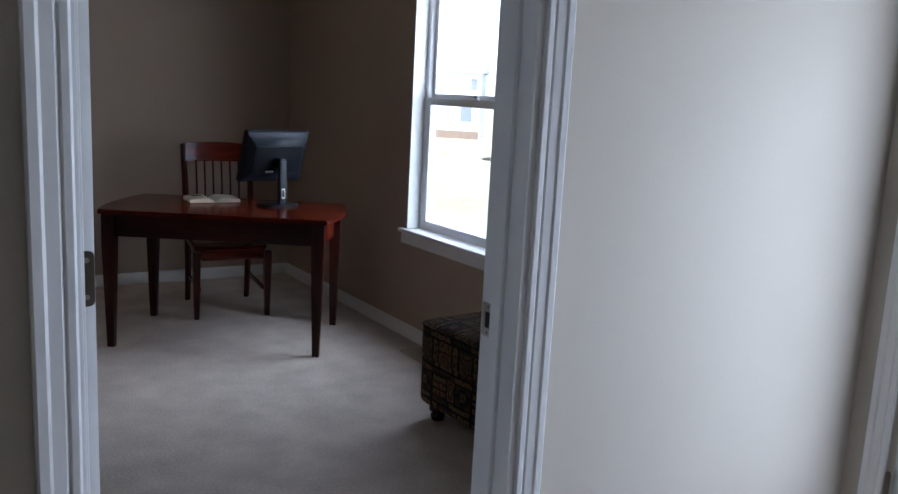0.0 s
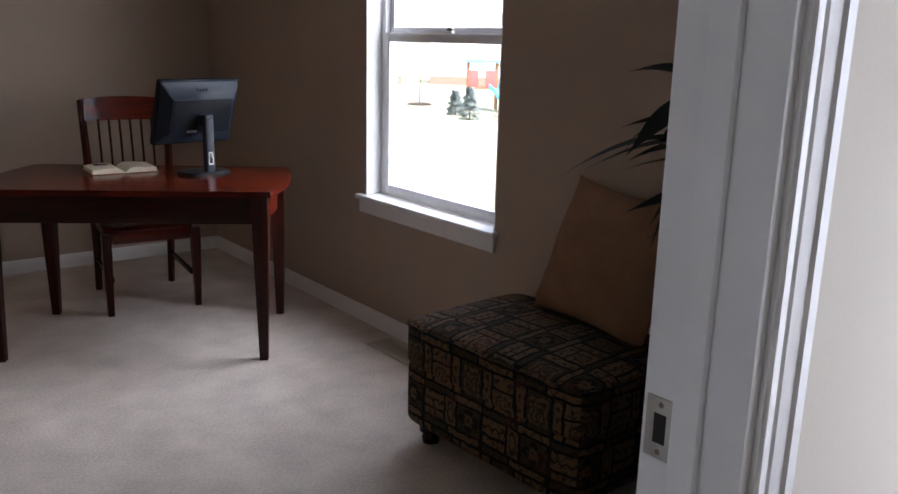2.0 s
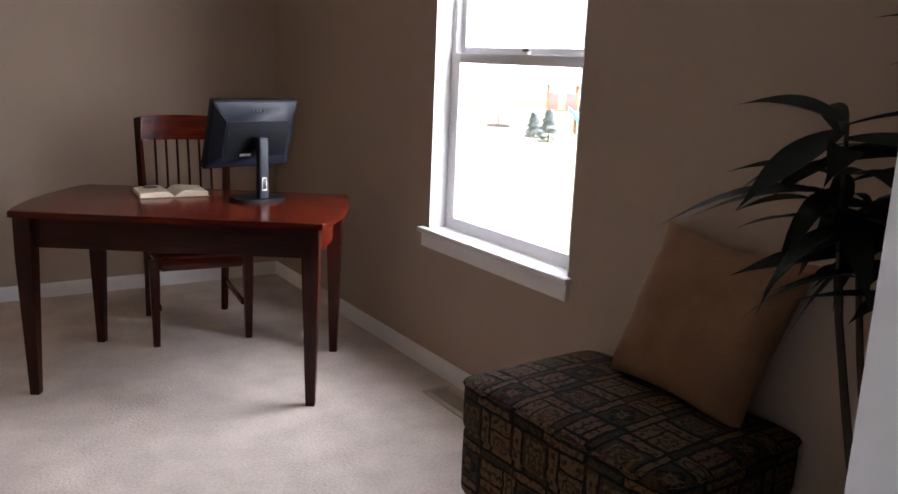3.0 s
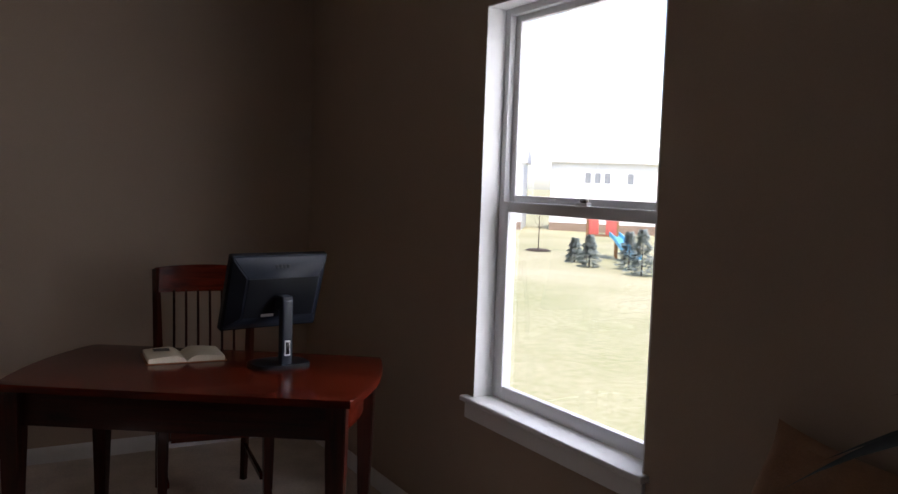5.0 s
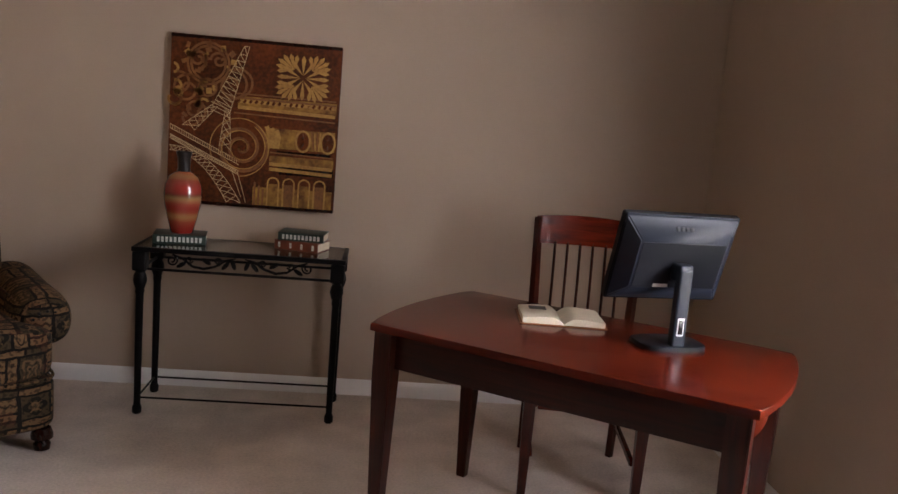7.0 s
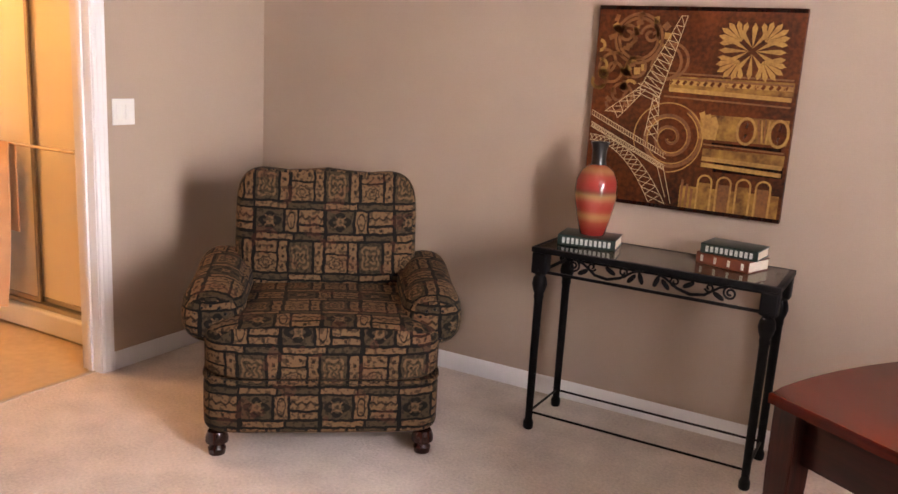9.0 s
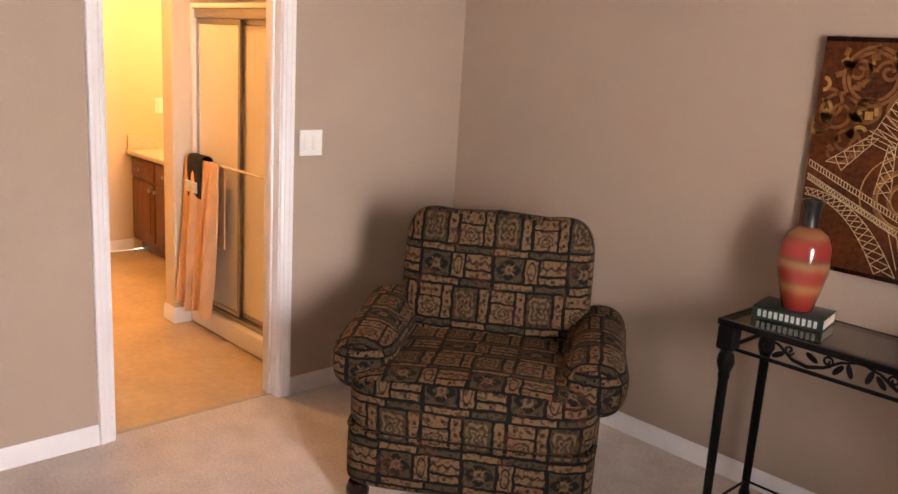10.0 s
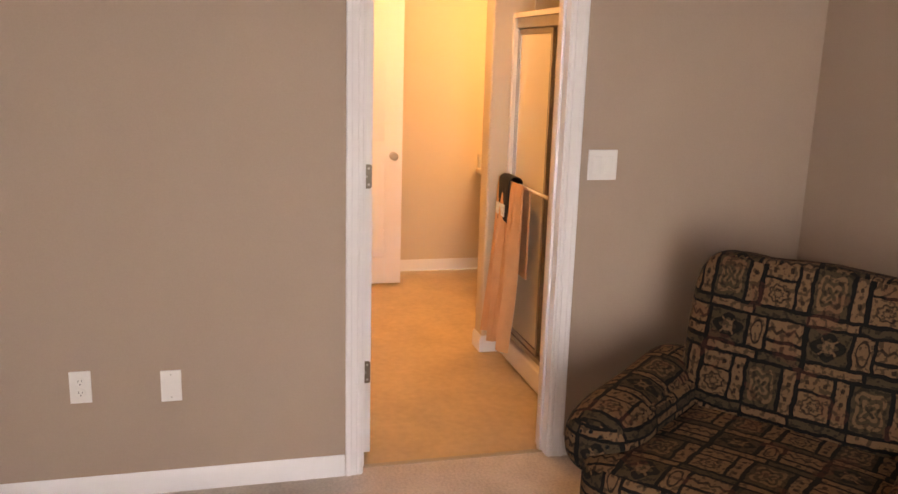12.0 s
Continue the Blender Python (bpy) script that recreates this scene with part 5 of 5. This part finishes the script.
def leaf_mesh(length, width, droop, fold):
    bm = bmesh.new()
    n = 9
    rows = []
    for k in range(n + 1):
        u = k / n
        w = width * (math.sin(math.pi * min(1, u * 0.93 + 0.07)) ** 0.8) * (1 - u ** 4)
        y, z = length * u * (1 - 0.12 * droop * u), -length * droop * u * u * 0.6
        rows.append([bm.verts.new((-w, y, z + fold * w)), bm.verts.new((0, y, z)), bm.verts.new((w, y, z + fold * w))])
    for a, c in zip(rows, rows[1:]):
        for k in range(2):
            bm.faces.new((a[k], a[k + 1], c[k + 1], c[k]))
    bmesh.ops.remove_doubles(bm, verts=bm.verts, dist=0.0004)
    return mesh_of("leaf", bm, LEAF)


leaves = [leaf_mesh(rng.uniform(0.22, 0.36), rng.uniform(0.026, 0.038), rng.uniform(0.3, 1.2), rng.uniform(0.1, 0.5)) for _ in range(8)]
for s in range(6):
    a = 2 * math.pi * s / 6 + 0.4
    topz = (1.27, 1.16, 1.33, 1.15, 1.62, 1.22)[s]
    lean = 0.10 + 0.05 * (s % 3)
    top = Vector((lean * math.cos(a), lean * math.sin(a), topz))
    base = Vector((0.05 * math.cos(a), 0.05 * math.sin(a), 0.36))
    pts = [base.lerp(top, k / 5) + Vector((0.01 * math.sin(k + s), 0.01 * math.cos(k * 1.3 + s), 0)) for k in range(6)]
    cane = part("cane", tube(pts, [0.011, 0.010, 0.009, 0.008, 0.007, 0.004], 7), STEM, plant)
    for k in range(24):
        u = 0.80 + 0.20 * k / 23
        p = base.lerp(top, u)
        ob = new("leaf", leaves[rng.randrange(8)])
        ob.parent = cane
        ob.matrix_local = Matrix.Translation(p) @ pose(0, 0, 0, rng.uniform(-22, 34) * (0.6 + 0.4 * k / 23), rng.uniform(-25, 25), k * 137.5 + s * 40)


# ---- bathroom ----
van = thing("vanity_cabinet", pose(BATH_FAR, 5.13, 0), "reddish oak vanity cabinet with panelled doors and drawers", "cabinet")
VW, VH = 1.67, 0.735
part("carcass", boxed((0.001, 0.02, 0.09), (VW, 0.6, VH), 0.002), CABINET, van)
part("toe_kick", boxed((0.001, 0.08, 0), (VW, 0.6, 0.09)), CABINET, van)
for k in range(4):
    x0 = 0.03 + k * 0.405
    d = part("drawer_front", boxed((x0, 0.0, 0.58), (x0 + 0.38, 0.02, 0.715), 0.006), CABINET, van)
    part("drawer_panel", boxed((x0 + 0.04, -0.006, 0.61), (x0 + 0.34, 0.001, 0.685), 0.004), CABINET, d)
    part("knob", shifted(lathe([(0.006, 0), (0.006, 0.012), (0.014, 0.018), (0.013, 0.026), (0, 0.028)], 14), pose(x0 + 0.19, -0.006, 0.647, 90, 0, 0)), NICKEL, d, "nickel knob")
    d = part("cabinet_door", boxed((x0, 0.0, 0.12), (x0 + 0.38, 0.02, 0.555), 0.006), CABINET, van)
    part("door_panel", boxed((x0 + 0.06, -0.006, 0.18), (x0 + 0.32, 0.001, 0.495), 0.005), CABINET, d)
    kx = x0 + 0.35 if k % 2 == 0 else x0 + 0.03
    part("knob", shifted(lathe([(0.006, 0), (0.006, 0.012), (0.014, 0.018), (0.013, 0.026), (0, 0.028)], 14), pose(kx, 0, 0.515, 90, 0, 0)), NICKEL, d, "nickel knob")
ct = thing("vanity_countertop", pose(BATH_FAR, 5.10, VH), "cream laminate countertop with backsplash and oval basin", "countertop")
part("slab", boxed((0.001, 0, 0), (VW, 0.645, 0.035), 0.01, 3), COUNTER, ct)
part("side_splash", boxed((0.001, 0.01, 0.035), (0.02, 0.645, 0.14), 0.003), COUNTER, ct)
part("backsplash", boxed((0.02, 0.625, 0.035), (VW, 0.645, 0.14), 0.003), COUNTER, ct)
part("basin", shifted(lathe([(0.17, 0.0), (0.215, 0.006), (0.22, 0.014), (0.205, 0.016), (0.185, 0.008), (0.0, 0.002)], 32), pose(0.55, 0.3, 0.035) @ Matrix.Diagonal((1.15, 0.9, 1, 1))), PORCELAIN, ct, "white oval basin rim")
t = thing("bathroom_switch", pose(BATH_FAR, 5.365, 1.095), "white switch plate above the vanity", "light switch")
part("cover_plate", boxed((0, -0.035, -0.058), (0.006, 0.035, 0.058), 0.002), PLATE, t)
part("rocker", boxed((0.005, -0.0165, -0.033), (0.009, 0.0165, 0.033), 0.002), PLATE, t)
t = thing("vanity_light", pose(-3.45, BATH_N, 2.02), "nickel vanity light bar with lit opal globes", "wall lamp")
part("bar", boxed((-0.42, -0.035, -0.04), (0.42, -0.0, 0.04), 0.008), NICKEL, t)
for k in range(4):
    part("globe", lathe([(0.0, -0.055), (0.03, -0.048), (0.052, -0.02), (0.055, 0.0), (0.052, 0.02), (0.03, 0.048), (0.0, 0.055)], 20, (-0.3 + 0.2 * k, -0.09, 0)), LAMP_GLASS, t, "lit opal glass globe")

# unseen dome fixture, added to house the bathroom fill light
t = thing("bath_fill_lamp", pose(-2.55, 4.1, CEILING), "unseen opal dome lamp added on the bathroom ceiling as fill", "ceiling lamp")
part("base", lathe([(0.0, 0.0), (0.13, 0.0), (0.13, -0.025), (0.0, -0.03)], 28), NICKEL, t)
part("dome", lathe([(0.12, -0.026), (0.118, -0.045), (0.09, -0.075), (0.04, -0.09), (0.0, -0.093)], 28), LAMP_GLASS, t, "lit opal dome of the added fill lamp")
inner = thing("linen_door", pose(-3.965, BATH_S, 0), "white panelled door standing open with brass knob", "door")
leafp = part("door_leaf", boxed((-0.0175, 0.02, 0.012), (0.0175, 0.913, 2.03), 0.003), TRIM, inner)
for z0, z1 in ((0.2, 0.85), (1.0, 1.85)):
    for y0, y1 in ((0.13, 0.42), (0.52, 0.79)):
        part("panel", boxed((0.0165, y0, z0), (0.021, y1, z1), 0.004), TRIM, leafp)
kn = part("knob", shifted(lathe([(0.028, 0), (0.028, 0.004), (0.011, 0.008), (0.011, 0.03), (0.026, 0.042), (0.027, 0.055), (0.018, 0.066), (0, 0.069)], 20), pose(0.0175, 0.85, 0.905, 0, 90, 0)), NICKEL, inner, "satin brass door knob")
part("latch_plate", boxed((-0.011, 0.912, 0.875), (0.011, 0.9145, 0.935), 0.001), NICKEL, inner)

# shower
sh = thing("shower_enclosure", pose(0, 4.749, 0), "framed sliding shower enclosure with obscure glass on a white curb", "shower")
SX0, SX1 = -2.517, -1.42
part("curb", boxed((SX0, -0.02, 0), (SX1, 0.09, 0.115), 0.014, 3), PORCELAIN, sh, "white acrylic shower curb")
part("tray", boxed((SX0, 0.09, 0), (SX1, 0.99, 0.05), 0.01), PORCELAIN, sh, "white acrylic shower tray")
part("surround", boxed((SX0 + 0.001, 0.992, 0.05), (SX1, 1.003, 2.0)), PORCELAIN, sh, "white acrylic shower surround")
part("surround_side", boxed((SX0 + 0.0, 0.1, 0.05), (SX0 + 0.008, 0.99, 2.0)), PORCELAIN, sh)
part("bottom_track", boxed((SX0, 0.01, 0.115), (SX1, 0.06, 0.14), 0.004), SHOWER_METAL, sh)
part("header", boxed((SX0, 0.0, 1.715), (SX1, 0.06, 1.765), 0.005), SHOWER_METAL, sh)
part("wall_jamb", boxed((SX0, 0.01, 0.14), (SX0 + 0.028, 0.055, 1.715), 0.003), SHOWER_METAL, sh)
part("wall_jamb", boxed((SX1 - 0.028, 0.01, 0.14), (SX1, 0.055, 1.715), 0.003), SHOWER_METAL, sh)
part("head_trim", boxed((SX0 + 0.03, -0.012, 1.765), (SX1, 0.01, 1.79), 0.004), PORCELAIN, sh)
part("side_trim", boxed((SX0 - 0.001, -0.012, 0.115), (SX0 + 0.03, 0.01, 1.79), 0.004), PORCELAIN, sh)


def panel(x0, x1, y):
    p = part("sliding_panel", boxed((x0, y - 0.003, 0.16), (x1, y + 0.003, 1.695)), FROST, sh, "obscure glass sliding panel")
    for a, c in ((x0, x0 + 0.022), (x1 - 0.022, x1)):
        part("panel_frame", boxed((a, y - 0.009, 0.145), (c, y + 0.009, 1.71), 0.003), SHOWER_METAL, p)
    for z0, z1 in ((0.145, 0.17), (1.685, 1.712)):
        part("panel_rail", boxed((x0 + 0.022, y - 0.009, z0), (x1 - 0.022, y + 0.009, z1), 0.003), SHOWER_METAL, p)


panel(SX0 + 0.028, -2.02, 0.024)
panel(-2.06, SX1 - 0.028, 0.046)
bar = part("towel_bar", tube([(SX0 + 0.03, -0.045, 0.965), (-1.62, -0.045, 0.965)], 0.009, 12), CHROME, sh, "chrome towel bar")
for x in (SX0 + 0.06, -1.66):
    part("bracket", tube([(x, -0.045, 0.965), (x, 0.02, 0.965)], 0.008, 10), CHROME, bar)


def draped(x0, x1, front, back, wave, thick, rise, seed):
    """Cloth hung over the bar: a front and a back fall with soft folds."""
    bm = bmesh.new()
    nu, nv = 26, 30
    r = 0.014 + rise
    rows = []
    total = front + math.pi * r + back
    for side in (0, thick):
        grid = []
        for i in range(nv + 1):
            s = total * i / nv
            row = []
            for k in range(nu + 1):
                u = k / nu
                x = x0 + (x1 - x0) * u
                if s < front:
                    y, z, f = -0.045 - r, 0.965 - front + s, 1 - s / front
                elif s < front + math.pi * r:
                    a = (s - front) / r
                    y, z, f = -0.045 - r * math.cos(a), 0.965 + r * math.sin(a), 0
                else:
                    q = s - front - math.pi * r
                    y, z, f = -0.045 + r, 0.965 - q, 0.0
                sway = wave * f ** 0.6 * (math.sin(u * 11 + seed) + 0.5 * math.sin(u * 23 + seed * 2 + s * 3))
                x += 0.03 * f * math.sin(seed + u * 5) - 0.02 * f
                nrm = -1 if s < front + math.pi * r / 2 else 1
                row.append(bm.verts.new((x, y - abs(sway) * 1.2 + nrm * side, z + 0.012 * f * math.sin(u * 9 + seed))))
            grid.append(row)
        rows.append(grid)
        for i in range(nv):
            for k in range(nu):
                q = (grid[i][k], grid[i][k + 1], grid[i + 1][k + 1], grid[i + 1][k])
                bm.faces.new(q if side else q[::-1])
    for i in range(nv):
        for k in (0, nu):
            bm.faces.new((rows[0][i][k], rows[0][i + 1][k], rows[1][i + 1][k], rows[1][i][k]))
    for k in range(nu):
        for i in (0, nv):
            bm.faces.new((rows[0][i][k], rows[0][i][k + 1], rows[1][i][k + 1], rows[1][i][k]))
    return bm


t = thing("bath_towel", pose(0, 4.749, 0), "peach terry bath towel folded over the shower bar", "towel")
part("cloth", draped(-2.47, -2.10, 0.83, 0.45, 0.045, 0.009, 0.0, 1.0), TOWEL, t)
t = thing("hand_towel", pose(0, 4.749, 0), "small black hand towel with embroidered hem over the peach towel", "towel")
part("cloth", draped(-2.42, -2.26, 0.19, 0.15, 0.004, 0.006, 0.016, 2.0), BLACK_CLOTH, t)
part("embroidered_hem", boxed((-2.425, -0.092, 0.79), (-2.295, -0.084, 0.85), 0.002), FOIL, t, "pale embroidered band")


# ---- outdoors ----
bm = bmesh.new()
G = -3.0
grid = [[bm.verts.new((x, y, G + (0.25 * noise.noise(Vector((x * 0.03, y * 0.03, 0))) if max(abs(x), abs(y)) < 900 and x > 8 else 0))) for y in (-2000, -300, *[-60 + 6 * k for k in range(30)], 300, 2000)] for x in (-2000, -300, *[-40 + 6 * k for k in range(30)], 300, 2000)]
for i in range(len(grid) - 1):
    for k in range(len(grid[0]) - 1):
        bm.faces.new((grid[i][k], grid[i + 1][k], grid[i + 1][k + 1], grid[i][k + 1]))
solid("ground", bm, GRASS, "thin spring lawn, yellow-green and patchy", "lawn")


def spruce(x, y, h, seed):
    t = thing("spruce_tree", pose(x, y, G - 0.03), "small young blue-green spruce on the lawn", "tree", "young spruces on the lawn")
    part("trunk", tube([(0, 0, 0), (0.01, 0, h * 0.5), (0, 0, h)], [0.05, 0.03, 0.008], 7), BARK, t)
    r = random.Random(seed)
    verts, faces = [], []
    for k in range(1300):
        u = r.random() ** 0.8
        z = 0.08 * h + 0.92 * h * u
        reach = 0.40 * h * (1 - u) ** 0.85 * (0.72 + 0.28 * math.sin(u * 26 + seed)) + 0.03
        a = r.uniform(0, 2 * math.pi)
        q = reach * r.uniform(0.35, 1.05)
        p = Vector((q * math.cos(a), q * math.sin(a), z - 0.25 * q))
        out = Vector((math.cos(a), math.sin(a), r.uniform(-0.35, 0.25))).normalized() * r.uniform(0.14, 0.30)
        side = Vector((-math.sin(a), math.cos(a), r.uniform(-0.4, 0.4))) * r.uniform(0.04, 0.08)
        i = len(verts)
        verts += [p - side, p + side, p + out, p + out * 0.5 + Vector((0, 0, 0.03))]
        faces += [(i, i + 1, i + 2), (i, i + 2, i + 3)]
    me = bpy.data.meshes.new("crown")
    me.from_pydata([tuple(v) for v in verts], [], faces)
    me.materials.append(SPRUCE)
    ob = new("crown", me)
    ob.parent = t


for x, y, h, s in ((34.3, 42.0, 1.5, 1), (33.0, 39.0, 1.9, 2), (34.5, 37.3, 2.2, 3), (32.8, 34.4, 2.5, 4), (33.6, 31.7, 2.4, 5)):
    spruce(x, y, h, s)

tree = thing("sapling", pose(37.6, 50.4, G - 0.02), "thin leafless sapling in a ring of dark mulch", "tree")
part("trunk", tube([(0, 0, 0), (0.02, 0, 1.5), (0, 0.02, 3.2)], [0.045, 0.035, 0.012], 7), BARK, tree)
for k in range(9):
    a = k * 2.4
    part("branch", tube([(0, 0, 1.5 + 0.18 * k), (0.3 * math.cos(a), 0.3 * math.sin(a), 1.9 + 0.18 * k), (0.45 * math.cos(a), 0.45 * math.sin(a), 2.4 + 0.16 * k)], [0.014, 0.01, 0.004], 5), BARK, tree)
part("mulch_ring", lathe([(0.0, 0.12), (0.7, 0.1), (0.95, 0.0)], 24), MULCH, tree)

play = thing("play_set", pose(38.6, 44.6, G, 0, 0, -38) @ Matrix.Scale(1.3, 4), "garden play set with red panels and a blue slide", "play set")
for x in (-0.75, 0.75):
    for y in (-0.6, 0.6):
        part("post", boxed((x - 0.06, y - 0.06, 0), (x + 0.06, y + 0.06, 2.5), 0.01), PLAY_WOOD, play)
part("deck", boxed((-0.8, -0.65, 1.1), (0.8, 0.65, 1.18), 0.01), PLAY_WOOD, play)
for x0, x1 in ((-0.75, -0.2), (0.15, 0.75)):
    part("panel", boxed((x0, -0.66, 1.2), (x1, -0.62, 2.05), 0.02), RED, play, "red plastic panel")
part("roof", extrude([(-0.95, -0.85), (0.95, -0.85), (0.95, 0.85), (-0.95, 0.85)], 2.45, 2.56, bevel=0.02), BLUE, play, "blue roof sheet")
bm = bmesh.new()
prof = [(0.0, 1.15), (0.5, 0.95), (1.1, 0.55), (1.7, 0.22), (2.2, 0.15)]
for k, (d, z) in enumerate(prof[:-1]):
    d2, z2 = prof[k + 1]
    for x0, x1, up in ((-0.25, 0.25, 0.03), (-0.31, -0.25, 0.22), (0.25, 0.31, 0.22)):
        vs = [bm.verts.new(p) for p in ((x0, -0.65 - d, z), (x1, -0.65 - d, z), (x1, -0.65 - d2, z2), (x0, -0.65 - d2, z2), (x0, -0.65 - d, z + up), (x1, -0.65 - d, z + up), (x1, -0.65 - d2, z2 + up), (x0, -0.65 - d2, z2 + up))]
        for f in ((0, 1, 2, 3), (4, 5, 6, 7), (0, 1, 5, 4), (1, 2, 6, 5), (2, 3, 7, 6), (3, 0, 4, 7)):
            bm.faces.new([vs[i] for i in f])
part("slide", shifted(bm, pose(0.3, 0, 0, 0, 0, 28)), BLUE, play, "blue plastic slide")
part("swing_beam", tube([(0.7, 0.3, 2.3), (3.6, 0.3, 2.3)], 0.07, 8), PLAY_WOOD, play)
for sx in (-0.55, 0.55):
    part("swing_leg", tube([(3.5, 0.3, 2.3), (3.7, 0.3 + sx, 0)], 0.055, 8), PLAY_WOOD, play)
part("swing_seat", boxed((2.9, 0.1, 1.5), (3.4, 0.5, 2.1), 0.06), RED, play, "red swing seat")


def house(x, y, turn, long, deep, eave, ridge, label, panes):
    h = thing("house", pose(x, y, G, 0, 0, turn), label, "house", "houses beyond the lawn")
    body = part("wall", boxed((-long / 2, 0, 0), (long / 2, deep, eave)), SIDING, h)
    bm = bmesh.new()
    p = [(-long / 2 - 0.4, -0.5, eave - 0.1), (long / 2 + 0.4, -0.5, eave - 0.1), (long / 2 + 0.4, deep + 0.5, eave - 0.1), (-long / 2 - 0.4, deep + 0.5, eave - 0.1), (-long / 2 - 0.4, deep / 2, ridge), (long / 2 + 0.4, deep / 2, ridge)]
    v = [bm.verts.new(q) for q in p]
    for f in ((0, 1, 5, 4), (2, 3, 4, 5), (0, 4, 3), (1, 2, 5), (3, 2, 1, 0)):
        bm.faces.new([v[i] for i in f])
    part("roof", bm, ROOF, h)
    part("fascia", boxed((-long / 2 - 0.42, -0.56, eave - 0.22), (long / 2 + 0.42, -0.5, eave - 0.02)), SILVER, h)
    part("skirt", boxed((-long / 2, -0.06, 0), (long / 2, 0.0, 0.95)), BRICK_SKIRT, h)
    for wx, z, w, tall in panes:
        f = part("window", boxed((wx - w / 2 - 0.06, -0.05, z - 0.06), (wx + w / 2 + 0.06, -0.004, z + tall + 0.06), 0.02), VINYL, h)
        part("pane", boxed((wx - w / 2, -0.058, z), (wx + w / 2, -0.05, z + tall)), HOUSE_GLASS, f)
    return h


UPPER = [(-3.6, 5.2, 0.6, 1.05), (-2.6, 5.2, 0.6, 1.05), (-1.6, 5.2, 0.6, 1.05), (0.75, 5.2, 0.6, 1.05), (5.3, 5.2, 0.7, 1.15)]
LOWER = [(-2.6, 1.9, 1.6, 1.5), (1.2, 1.6, 1.0, 1.8), (4.6, 1.9, 1.2, 1.5)]
house(60.2, 67.1, -45, 15, 10, 7.5, 9.2, "two-storey white-sided house beyond the lawn", UPPER + LOWER)
house(46.5, 76.0, -38, 12, 10, 7.2, 9.0, "two-storey pale house farther along the lawn", UPPER + LOWER)
house(80.0, 50.0, -60, 18, 10, 7.4, 9.2, "two-storey white house at the side of the lawn", UPPER + LOWER)
house(22.0, 96.0, -20, 17, 10, 7.4, 9.2, "far white house across the lawn", UPPER + LOWER)
ac = thing("air_conditioner", pose(62.5, 61.5, G, 0, 0, -45), "blue-grey outdoor air conditioner beside the house", "air conditioner")
part("casing", boxed((-0.5, -0.4, 0.05), (0.5, 0.4, 0.95), 0.03), HOUSE_GLASS, ac)
part("pad", boxed((-0.6, -0.5, -0.05), (0.6, 0.5, 0.05), 0.01), SILVER, ac)
